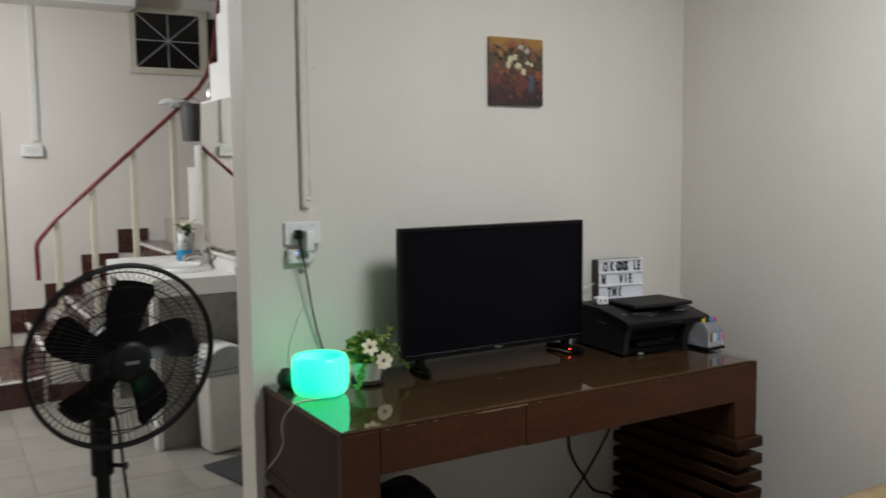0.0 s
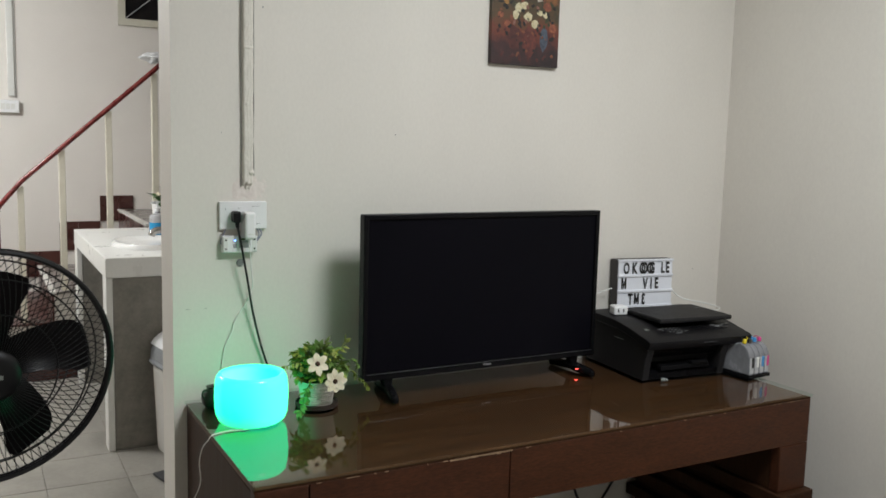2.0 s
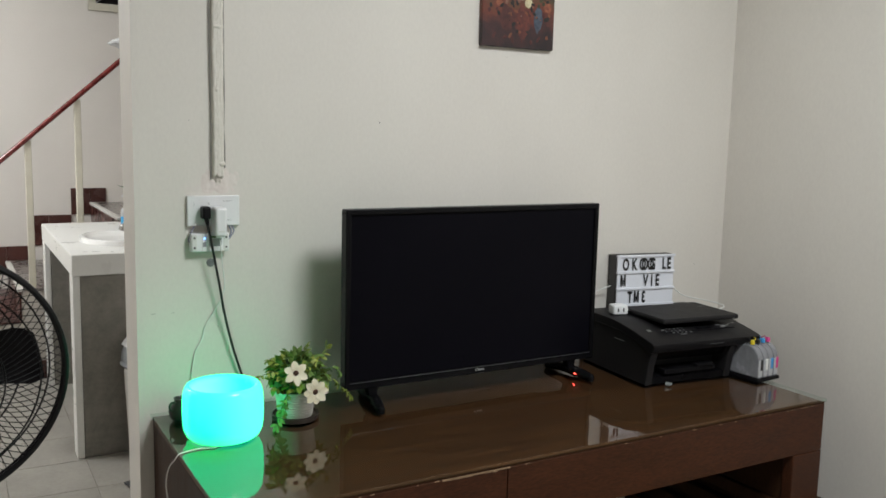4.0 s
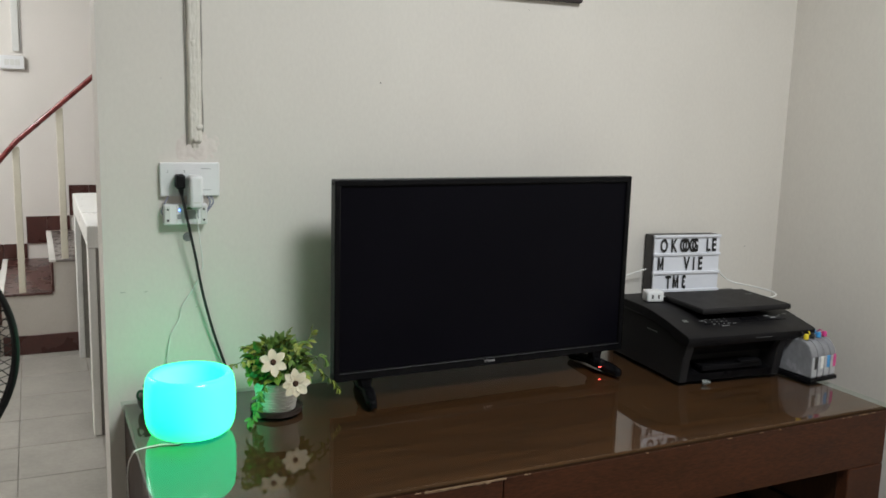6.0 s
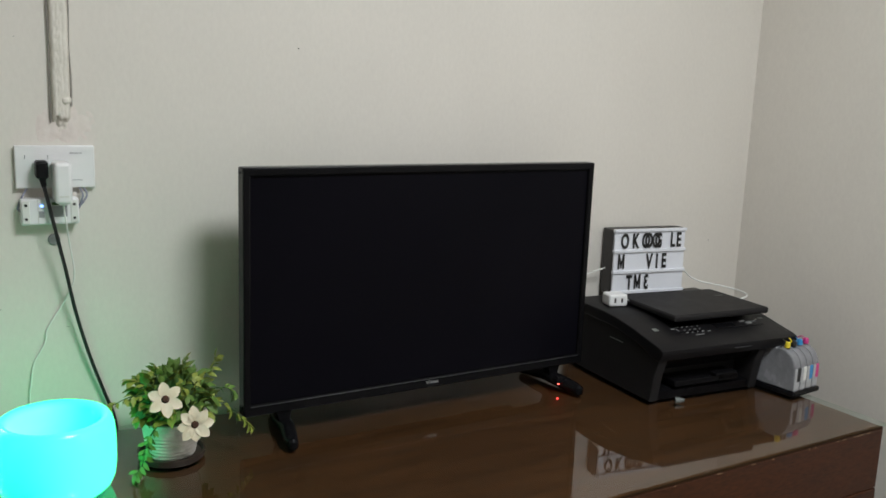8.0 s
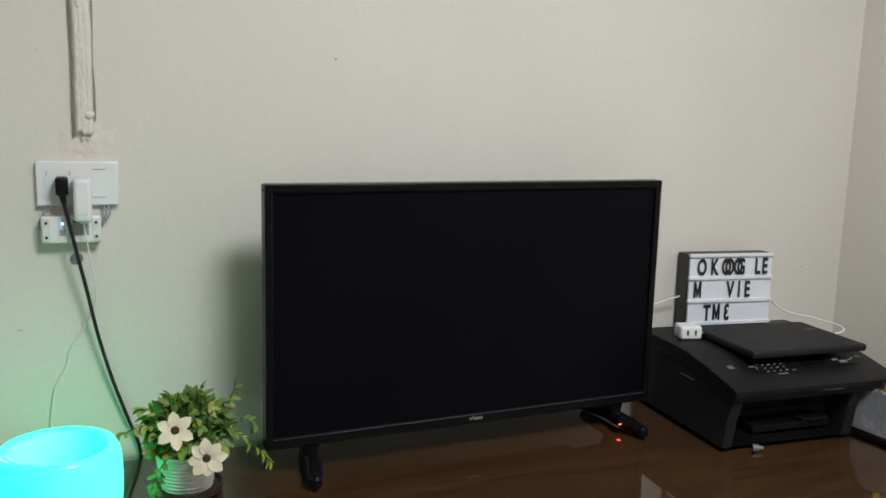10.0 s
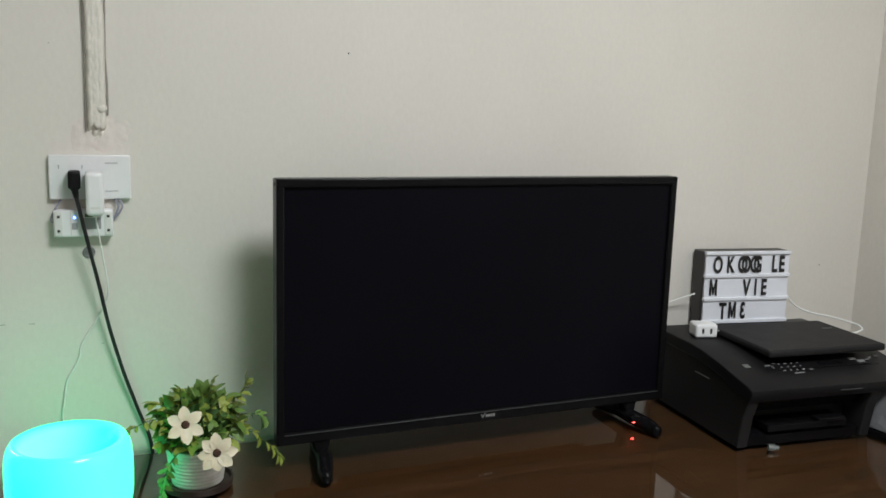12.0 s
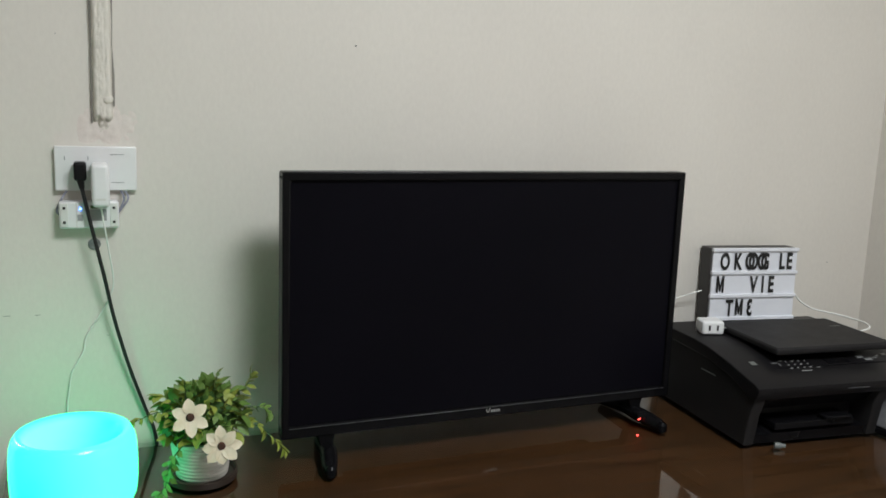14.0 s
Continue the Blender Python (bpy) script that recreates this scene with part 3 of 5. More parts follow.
    for u, v, a, c in ((0.082, 0.042, 0.0055, 0.0012), (0.089, 0.036, 0.0012, 0.004), (0.098, 0.048, 0.004, 0.0010), (0.128, 0.011, 0.011, 0.0010), (0.160, 0.020, 0.004, 0.0010),
                       (0.272, 0.046, 0.007, 0.0035), (0.284, 0.036, 0.008, 0.0040), (0.302, 0.040, 0.005, 0.0012), (0.312, 0.046, 0.003, 0.0020), (0.330, 0.050, 0.0055, 0.0030)):
        part("key", add(bmesh.new(), box(-a, a, -c, c, -0.0004, 0.0012, 0.0004, 1), on_slope(u, v)), M_KEYPRINT, p)
    part("badge", add(bmesh.new(), box(-0.006, 0.006, -0.006, 0.006, -0.0003, 0.0008), on_slope(0.040, 0.046)), M_GREYPRINT, p, "small square grey badge")
    part("brand_bar", box(0.180, 0.225, -0.0365, -0.030, 0.107, 0.1080), M_LIP, p, "thin grey printed bar")
    part("side_grip", box(-0.0012, 0.002, 0.095, 0.140, 0.0980, 0.1000), M_GREYPRINT, p, "narrow grip line on the side")
    return p


build_printer()


def letter(parent, text, u, v, size, mirrored=False):
    """One black letter film on the sign's front, its left foot at (u, v)."""
    curve = bpy.data.curves.new("letter", "FONT")
    curve.body, curve.size, curve.extrude, curve.offset = text, size, 0.0004, 0.0015
    tmp = bpy.data.objects.new("letter", curve)
    scene.collection.objects.link(tmp)
    bpy.context.view_layer.update()
    me = bpy.data.meshes.new_from_object(tmp.evaluated_get(bpy.context.evaluated_depsgraph_get()))
    bpy.data.objects.remove(tmp)
    me.materials.clear()
    me.materials.append(M_INK)
    ob = new("letter", me)
    ob.parent = parent
    sx = 0.56
    width = max(q.co.x for q in me.vertices)
    ob.matrix_basis = (Matrix.Translation((u + (width * sx if mirrored else 0), -0.0022, v)) @ Matrix.Rotation(radians(90), 4, "X")
                       @ Matrix.Diagonal((-sx if mirrored else sx, 1, 1, 1)))
    return ob


def letter_m(parent, u, v):
    """A bold narrow capital M, drawn as one outline."""
    w, h, s = 0.0172, 0.0345, 0.0043
    line = [(0, 0), (s, 0), (s, 0.60 * h), (w / 2 - 0.0011, 0.06 * h), (w / 2 + 0.0011, 0.06 * h), (w - s, 0.60 * h), (w - s, 0),
            (w, 0), (w, h), (w - s, h), (w / 2, 0.42 * h), (s, h), (0, h)]
    ob = part("letter", prism(line, -0.0026, -0.0018, "y"), M_INK, parent)
    ob.location = (u, 0, v)
    return ob


def build_sign():
    s = thing("letter_sign", pose(2.319, 2.549, DZ + 0.151, -1.5, 0, -8.6), "white letter-board light box with dark sides, leaning upright on the printer", "sign")
    w, h = 0.199, 0.150
    part("case", box(0, w, 0.0045, 0.042, 0, h, 0.0015), M_DARKSIDE, s, "dark brown-black box sides")
    for i in range(3):
        part("panel", box(0.004, w - 0.001, 0.0, 0.005, 0.004 + i * 0.0485, 0.050 + i * 0.0485), M_PANEL, s)
    for i, z in enumerate((0.0, 0.0475, 0.096, 0.1435)):
        part("rail", box(0.002, w + 0.001, -0.0045, 0.0046, z, z + 0.0068, 0.001), M_PANEL, s, "white ridge holding the letters")
    size = 0.047
    for text, u in (("O", 0.020), ("K", 0.051), ("O", 0.077), ("O", 0.085), ("O", 0.105), ("G", 0.113), ("L", 0.156), ("E", 0.173)):
        letter(s, text, u, 0.107, size)
    letter_m(s, 0.0145, 0.0585)
    for text, u in (("V", 0.092), ("I", 0.118), ("E", 0.134)):
        letter(s, text, u, 0.0585, size)
    letter(s, "T", 0.040, 0.010, size)
    letter_m(s, 0.0615, 0.010)
    letter(s, "3", 0.089, 0.010, size, True)
    return s


build_sign()


def build_adapter():
    a = thing("plug_adapter", pose(2.262, 2.470, DZ + 0.1505, 0, 0, -16), "small white plug adapter lying on the printer", "adapter")
    part("body", box(-0.022, 0.022, -0.019, 0.019, 0, 0.027, 0.005, 3), M_WHITE, a)
    for u in (-0.008, 0.008):
        part("slot", box(u - 0.0020, u + 0.0020, -0.0195, -0.017, 0.009, 0.019), M_DARKSIDE, a)
        part("prong", box(0.018, 0.034, u * 0.7 - 0.003, u * 0.7 + 0.003, 0.011, 0.0125), M_SILVER, a)
    return a


build_adapter()


def cable(name, points, r, material, label, steps=8, group=""):
    return tagged(part(name, tube(smooth_line(points, steps), r, 8), material), label, "cable", group)


cable("sign_cable", [(2.517, 2.535, 0.900), (2.535, 2.530, 0.866), (2.560, 2.512, 0.846), (2.600, 2.475, 0.838), (2.622, 2.432, 0.832), (2.606, 2.402, 0.829), (2.560, 2.388, 0.8275), (2.528, 2.384, 0.8265)],
      0.0018, M_WCORD, "thin white cable looping over the printer")
cable("television_cable", [(2.313, 2.566, 0.885), (2.27, 2.575, 0.872), (2.22, 2.560, 0.866), (2.160, 2.500, 0.858), (2.130, 2.474, 0.855)], 0.0016, M_WCORD, "thin white cable between television and sign")


def build_tanks():
    t = thing("ink_tank_set", pose(2.498, 2.174, DZ, 0, 0, 5), "set of clear refill ink tanks with coloured labels beside the printer", "ink tanks")
    part("tray", box(-0.004, 0.092, -0.004, 0.095, 0, 0.010, 0.002), M_BLACK_GLOSS, t, "black tray under the tanks")
    tints = (M_INK, M_OFFWHITE, M_CYAN, M_MAGENTA)
    for i in range(4):
        x = 0.001 + i * 0.0222
        side = [(0.0, 0.011), (0.0, 0.060), (0.004, 0.074), (0.012, 0.086), (0.024, 0.094), (0.040, 0.098), (0.064, 0.096), (0.088, 0.088), (0.096, 0.078), (0.096, 0.011)]
        k = part("tank", prism(side, x, x + 0.0212, "x", 0.004), M_TANKBODY, t, "milky clear ink tank")
        part("front_strip", box(x + 0.0015, x + 0.0190, -0.0006, 0.004, 0.014, 0.060, 0.0006, 1), M_TANKFRONT, k, "white plastic front")
        part("label", box(x + 0.0085, x + 0.0195, -0.0012, 0.002, 0.031, 0.061, 0.0008, 1), tints[i], k)
        cap = lathe([(0.0058, 0), (0.0058, 0.008), (0.0040, 0.012), (0, 0.013)], 12)
        bmesh.ops.translate(cap, verts=cap.verts, vec=(x + 0.010, 0.030, 0.098))
        part("cap", cap, (M_YELLOW, M_INK, M_CYAN, M_MAGENTA)[i], k)
        rib = bmesh.new()
        tube(smooth_line([(x + 0.010, 0.06, 0.097), (x + 0.006, 0.04, 0.112), (x - 0.004, 0.028, 0.110), (x - 0.010, 0.035, 0.100)], 5), 0.0014, 6, rib)
        part("ink_tube", rib, (M_INK, M_YELLOW, M_CYAN, M_MAGENTA)[i], k)
    return t


build_tanks()

# small loose cap in front of the printer
_c = thing("loose_screw_cap", pose(2.246, 2.256, DZ + 0.006, 90, 0, 60), "small clear plastic cap lying on the desk", "cap")
part("cap_body", lathe([(0, 0), (0.006, 0), (0.0062, 0.010), (0.004, 0.012), (0.004, 0.018), (0, 0.018)], 14), M_GREYPRINT, _c)


# ---- lit diffuser ----
def build_diffuser():
    d = thing("aroma_diffuser", pose(1.121, 2.378, DZ), "round frosted aroma diffuser glowing cyan-green on the desk", "diffuser")
    part("base", lathe([(0, 0), (0.046, 0), (0.048, 0.001), (0.048, 0.002), (0, 0.002)], 40), M_OFFWHITE, d, "low white base ring")
    shell = [(0, 0.002), (0.058, 0.002), (0.068, 0.0045), (0.0755, 0.011), (0.0805, 0.023), (0.0825, 0.040), (0.0830, 0.062), (0.0826, 0.082), (0.0812, 0.098), (0.0785, 0.108),
             (0.0745, 0.1145), (0.0705, 0.1160), (0.0670, 0.1145), (0.0610, 0.1070), (0.0500, 0.0950), (0.0330, 0.0860), (0.0140, 0.0825), (0, 0.0820)]
    part("shell", lathe(shell, 72), M_SHELL, d, "frosted shell with a dished top", 60)
    part("nozzle", lathe([(0.006, 0.081), (0.006, 0.0845), (0.0035, 0.0845), (0.0035, 0.081)], 16), M_OFFWHITE, d)
    return d


build_diffuser()
cable("diffuser_cable", [(1.100, 2.325, 0.6762), (1.085, 2.320, 0.6758), (1.060, 2.326, 0.6758), (1.034, 2.322, 0.6758), (1.014, 2.312, 0.6758), (1.0085, 2.322, 0.662), (1.0075, 2.372, 0.628), (1.0075, 2.402, 0.585), (1.0075, 2.392, 0.543), (1.006, 2.440, 0.490), (1.001, 2.500, 0.440), (1.000, 2.560, 0.390), (1.005, 2.585, 0.300)],
      0.0013, M_WCORD, "white power cord hanging over the desk edge")


# ---- dark jar behind the diffuser ----
_j = thing("small_jar", pose(1.068, 2.522, DZ), "small dark rounded ceramic jar behind the diffuser", "jar")
part("jar_body", lathe([(0, 0), (0.017, 0), (0.025, 0.009), (0.028, 0.022), (0.025, 0.034), (0.017, 0.042), (0.014, 0.047), (0.017, 0.051), (0.015, 0.051), (0.011, 0.045), (0, 0.04)], 28), M_JAR, _j)
part("handle", tube(smooth_line([(-0.015, -0.009, 0.043), (-0.025, -0.015, 0.046), (-0.029, -0.016, 0.036), (-0.023, -0.013, 0.026)], 5), 0.0024, 8), M_JAR, _j)


# ---- potted artificial plant ----
def leaf_mesh(length, width, fold=0.25, curl=0.3, n=5):
    """A small pointed leaf along +y with a folded midrib."""
    bm = bmesh.new()
    rows = []
    for i in range(n + 1):
        u = i / n
        half = width * 0.5 * math.sin(math.pi * (0.06 + 0.88 * u)) ** 0.75 if 0 < i < n else width * 0.06
        z = -curl * length * u * u
        rows.append([bm.verts.new((-half, u * length, z + fold * half)), bm.verts.new((0, u * length, z)), bm.verts.new((half, u * length, z + fold * half))])
    for a, b in zip(rows, rows[1:]):
        bm.faces.new((a[0], a[1], b[1], b[0]))
        bm.faces.new((a[1], a[2], b[2], b[1]))
    return bm


def build_flower(parent, m, petals, rnd, length):
    f = part("flower", lathe([(0, 0.004), (0.004, 0.0035), (0.006, 0.001), (0.0055, -0.003), (0, -0.004)], 14), M_FLOWER_EYE, parent, "cream flower with brown centre")
    f.matrix_basis = m
    for i in range(petals):
        pm = leaf_mesh(length * (0.92 + 0.16 * rnd.random()), length * 0.70, 0.28, 0.16, 6)
        turn = Matrix.Rotation(2 * math.pi * (i + 0.12 * rnd.random()) / petals, 4, "Z") @ Matrix.Translation((0, 0.003, -0.001)) @ Matrix.Rotation(radians(8 + 10 * rnd.random()), 4, "X")
        part("petal", add(bmesh.new(), pm, turn), M_PETAL, f, "", 60)


def build_plant():
    rnd = random.Random(11)
    p = thing("potted_plant", pose(1.297, 2.428, DZ), "artificial leafy plant with cream flowers in a white ribbed pot", "plant")
    part("saucer", lathe([(0, 0), (0.046, 0), (0.0515, 0.003), (0.053, 0.013), (0.050, 0.014), (0.047, 0.008), (0, 0.008)], 36), M_SAUCER, p, "dark brown round saucer")
    prof = [(0, 0.0085), (0.036, 0.0085)]
    for i in range(22):
        z = 0.0085 + 0.060 * i / 21
        prof.append((0.037 + 0.009 * i / 21 + (0.0010 if i % 2 else 0), z))
    prof += [(0.042, 0.0685), (0.040, 0.060), (0, 0.058)]
    part("pot", lathe(prof, 40), M_POT, p, "white ribbed pot")
    # uneven ball in the darkest leaf green fills the middle
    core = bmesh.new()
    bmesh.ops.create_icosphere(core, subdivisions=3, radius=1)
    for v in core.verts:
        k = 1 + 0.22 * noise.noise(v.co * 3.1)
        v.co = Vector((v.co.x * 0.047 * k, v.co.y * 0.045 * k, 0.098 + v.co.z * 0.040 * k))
    part("foliage_core", core, M_LEAF_DARK, p, "dark green inner foliage")
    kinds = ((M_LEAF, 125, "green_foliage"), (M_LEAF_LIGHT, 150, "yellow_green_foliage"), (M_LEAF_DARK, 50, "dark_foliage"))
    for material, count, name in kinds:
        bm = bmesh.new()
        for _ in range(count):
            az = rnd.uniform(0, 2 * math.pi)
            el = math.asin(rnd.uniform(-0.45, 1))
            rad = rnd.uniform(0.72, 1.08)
            # the darkest leaves sit deeper than the others
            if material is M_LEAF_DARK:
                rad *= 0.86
            c = Vector((0.056 * math.cos(az) * math.cos(el) + 0.004, 0.058 * math.sin(az) * math.cos(el), 0.097 + 0.045 * math.sin(el))) * 1.0
            c = Vector((c.x * rad, c.y * rad, 0.105 + (c.z - 0.105) * rad))
            out = (c - Vector((0, 0, 0.085))).normalized()
            q = out.to_track_quat("Y", "Z").to_matrix().to_4x4()
            tilt = Matrix.Rotation(rnd.uniform(-1.1, 0.9), 4, "X") @ Matrix.Rotation(rnd.uniform(-1.2, 1.2), 4, "Z") @ Matrix.Rotation(rnd.uniform(-1, 1), 4, "Y")
            size = rnd.uniform(0.014, 0.027)
            if rnd.random() < 0.45:
                for a in (-0.9, 0, 0.9):
                    add(bm, leaf_mesh(size * 0.85, size * 0.45, 0.3, 0.35, 3), Matrix.Translation(c) @ q @ tilt @ Matrix.Rotation(a, 4, "Z"))
            else:
                add(bm, leaf_mesh(size, size * rnd.uniform(0.50, 0.72), 0.3, 0.4, 4), Matrix.Translation(c) @ q @ tilt)
        tagged(part(name, bm, material, p, "", 60), kind="stuff")
    # trailing sprigs
    sprigs = [((-0.030, -0.02, 0.108), (-0.062, -0.03, 0.122), (-0.098, -0.035, 0.112)), ((-0.03, -0.015, 0.118), (-0.052, -0.02, 0.140), (-0.066, -0.02, 0.144)),
              ((0.04, -0.02, 0.095), (0.078, -0.03, 0.086), (0.104, -0.035, 0.062), (0.118, -0.038, 0.046)), ((0.04, 0.0, 0.122), (0.066, 0.0, 0.140), (0.074, 0.0, 0.156)),
              ((0.05, 0.0, 0.105), (0.085, -0.01, 0.108), (0.102, -0.015, 0.098)), ((-0.03, -0.04, 0.075), (-0.050, -0.055, 0.052), (-0.056, -0.060, 0.026), (-0.070, -0.066, 0.008)),
              ((-0.02, -0.01, 0.125), (-0.026, -0.012, 0.158)), ((0.015, -0.01, 0.130), (0.022, -0.01, 0.162)),
              ((-0.02, -0.045, 0.085), (-0.045, -0.062, 0.066), (-0.052, -0.066, 0.042))]
    for pts in sprigs:
        line = smooth_line(pts, 6)
        stem = part("sprig", tube(line, 0.0008, 5), M_LEAF_DARK, p)
        bm = bmesh.new()
        for i, c in enumerate(line):
            if i < 3 or (i % 2 and i < len(line) - 2):
                continue
            d = (line[min(i + 1, len(line) - 1)] - line[i - 1]).normalized()
            q = d.to_track_quat("Y", "Z").to_matrix().to_4x4()
            for a in (-1.0, 0.1, 1.0):
                s = rnd.uniform(0.010, 0.018)
                add(bm, leaf_mesh(s, s * 0.5, 0.3, 0.35, 3), Matrix.Translation(c) @ q @ Matrix.Rotation(a + rnd.uniform(-0.3, 0.3), 4, "Z") @ Matrix.Rotation(rnd.uniform(-0.8, 0.6), 4, "X"))
        tagged(part("sprig_leaves", bm, rnd.choice((M_LEAF, M_LEAF_LIGHT)), stem, "", 60), kind="stuff")
    eye = Vector((1.05, 1.05, 1.26)) - Vector((1.297, 2.428, DZ))
    for c, n, size, turn in (((-0.023, -0.066, 0.123), 6, 0.024, (0.02, -0.02)), ((0.019, -0.073, 0.078), 8, 0.025, (0.18, -0.25))):
        aim = (eye - Vector(c)).normalized() + Vector((turn[0], 0, turn[1]))
        build_flower(p, Matrix.Translation(c) @ aim.to_track_quat("Z", "Y").to_matrix().to_4x4(), n, rnd, size)
    return p


build_plant()


# ---- wall socket, switch module, channel ----
def build_socket():
    s = thing("wall_socket", pose(1.103, WALL_Y, 1.095), "white triple wall socket plate with two plugs in it", "socket")
    w, h = 0.118, 0.068
    part("plate", box(0, w, -0.011, 0, 0, h, 0.002, 2), M_WHITE, s, "white square-cornered cover plate")
    for x in (0.012, 0.045):
        m = part("socket_module", box(x, x + 0.030, -0.0114, -0.010, 0.012, 0.056), M_WHITE, s)
        part("slot", box(x + 0.0020, x + 0.0032, -0.0117, -0.0110, 0.047, 0.053), M_BINRIM, m)
    m = part("blank_module", box(0.078, 0.104, -0.0114, -0.010, 0.013, 0.055), M_WHITE, s, "plain white blank insert")
    for z in (0.0122, 0.0556):
        part("seam", box(0.080, 0.099, -0.0118, -0.0108, z, z + 0.0009), M_BINRIM, m)
    black = part("black_plug", box(0.027, 0.045, -0.042, -0.0135, 0.018, 0.046, 0.004, 3), M_BLACK, s, "black angled mains plug")
    part("plug_neck", tube([(0.036, -0.036, 0.020), (0.038, -0.036, 0.006)], [0.0055, 0.004], 10), M_BLACK, black)
    white = part("charger", box(0.051, 0.077, -0.058, -0.0135, -0.021, 0.045, 0.006, 3), M_WHITE, s, "white plug-in charger")
    part("charger_mark", box(0.057, 0.071, -0.0584, -0.0575, -0.010, -0.007), M_OFFWHITE, white)
    return s


build_socket()


def build_module():
    s = thing("relay_switch_module", pose(1.107, WALL_Y, 1.038), "small white smart relay box wired under the socket", "switch module")
    part("case", box(0, 0.086, -0.024, 0, 0, 0.042, 0.003, 2), M_WHITE, s)
    for x in (0.005, 0.076):
        part("end_cover", box(x - 0.003, x + 0.008, -0.0255, -0.022, 0.003, 0.039, 0.001), M_OFFWHITE, s)
        for z in (0.010, 0.032):
            part("screw", box(x + 0.0005, x + 0.0045, -0.0262, -0.025, z - 0.002, z + 0.002), M_DARKSIDE, s)
    part("led", box(0.029, 0.032, -0.0250, -0.0236, 0.029, 0.032), M_LEDBLUE, s, "tiny blue light")
    part("print_block", box(0.040, 0.068, -0.0246, -0.0238, 0.012, 0.030), M_BAR, s, "small grey printed label")
    part("seam", box(0.0245, 0.0254, -0.0243, -0.0236, 0.002, 0.040), M_BIN, s)
    part("switch_bar", box(0.045, 0.056, -0.0250, -0.0240, 0.031, 0.036), M_LEAF_DARK, s)
    part("print_mark", box(0.026, 0.034, -0.0246, -0.0238, 0.012, 0.022), M_BAR, s)
    for k, (a, b) in enumerate(((-0.003, 0.012), (0.088, 0.096), (0.087, 0.090))):
        part("wire", tube(smooth_line([(b, -0.006, 0.057), (b + (0.004 if k else -0.008), -0.012, 0.044), (a, -0.012, 0.026), (a + (-0.004 if k else 0.006), -0.012, 0.020)], 5), 0.0017, 6), M_GREYCORD, s, "grey wire")
    return s


build_module()
cable("power_cord", [(1.141, 2.564, 1.101), (1.149, 2.564, 1.06), (1.159, 2.568, 1.01), (1.169, 2.573, 0.96), (1.182, 2.580, 0.89), (1.202, 2.586, 0.81), (1.224, 2.590, 0.74), (1.240, 2.593, 0.69), (1.247, 2.5965, 0.62)],
      0.0029, M_CORD, "black mains cord hanging from the socket down behind the desk")
cable("charger_cord", [(1.167, 2.560, 1.074), (1.170, 2.563, 1.05), (1.176, 2.572, 1.006), (1.1815, 2.578, 0.965), (1.180, 2.584, 0.938), (1.166, 2.590, 0.906), (1.150, 2.594, 0.880), (1.139, 2.595, 0.860), (1.136, 2.595, 0.842), (1.128, 2.595, 0.825), (1.117, 2.595, 0.805), (1.111, 2.595, 0.770), (1.108, 2.5955, 0.735), (1.112, 2.597, 0.62)],
      0.0013, M_WCORD, "thin white charger cord hanging down the wall")
_k = thing("wall_plug_hole", pose(1.156, WALL_Y, 1.010, 90), "grey round filler plug in the wall", "wall plug")
part("filler_disc", disc(0.0095, 0.003, 20, 0.001), M_GREYHOLE, _k)

rnd = random.Random(3)
_w = thing("wiring_channel", pose(1.158, WALL_Y, 1.195), "cream painted wiring channel plastered onto the wall", "wiring channel", "", "structure")


def relief(x0, x1, z0, z1, nx, nz, height):
    """A skin on the wall, raised by height(u, v) towards the room; below zero it sinks into the wall."""
    bm = bmesh.new()
    grid = []
    for i in range(nx + 1):
        grid.append([])
        for k in range(nz + 1):
            x, z = x0 + (x1 - x0) * i / nx, z0 + (z1 - z0) * k / nz
            grid[-1].append(bm.verts.new((x, -height(x, z), z)))
    for i in range(nx):
        for k in range(nz):
            bm.faces.new((grid[i][k], grid[i + 1][k], grid[i + 1][k + 1], grid[i][k + 1]))
    return bm


def channel_height(x, z):
    wob = 0.0012 * noise.noise(Vector((3.0, z * 22, 0))) + 0.0008 * noise.noise(Vector((7.0, z * 90, 1)))
    u = (x - 0.0165 - wob) / 0.0142
    flat = max(0.0, 1 - abs(u) ** 6)
    groove = 0.0007 * math.exp(-((u - 0.30) / 0.06) ** 2) + 0.0004 * math.exp(-((u + 0.35) / 0.08) ** 2)
    lumps = 0.0012 * noise.noise(Vector((x * 60, z * 45, 2))) + 0.0014 * noise.noise(Vector((x * 300, z * 160, 5)))
    end = min(1.0, max(0.0, (z - 0.004 - 0.006 * noise.noise(Vector((x * 150, 0, 4)))) / 0.008))
    return (0.0125 * flat ** 0.5 - groove * flat + lumps * flat) * end - 0.0015 * (1 - flat * end)


part("channel_body", relief(-0.001, 0.034, -0.004, CEIL - 1.195 - 0.002, 26, 420, channel_height), M_CHANNEL, _w, "", 60)
part("thin_cable", tube([(0.0005 + 0.0012 * math.sin(i * 1.7), -0.003, 0.004 + i * 0.12) for i in range(12)], 0.0017, 6), M_PAINTEDCORD, _w, "grey cable along the channel")
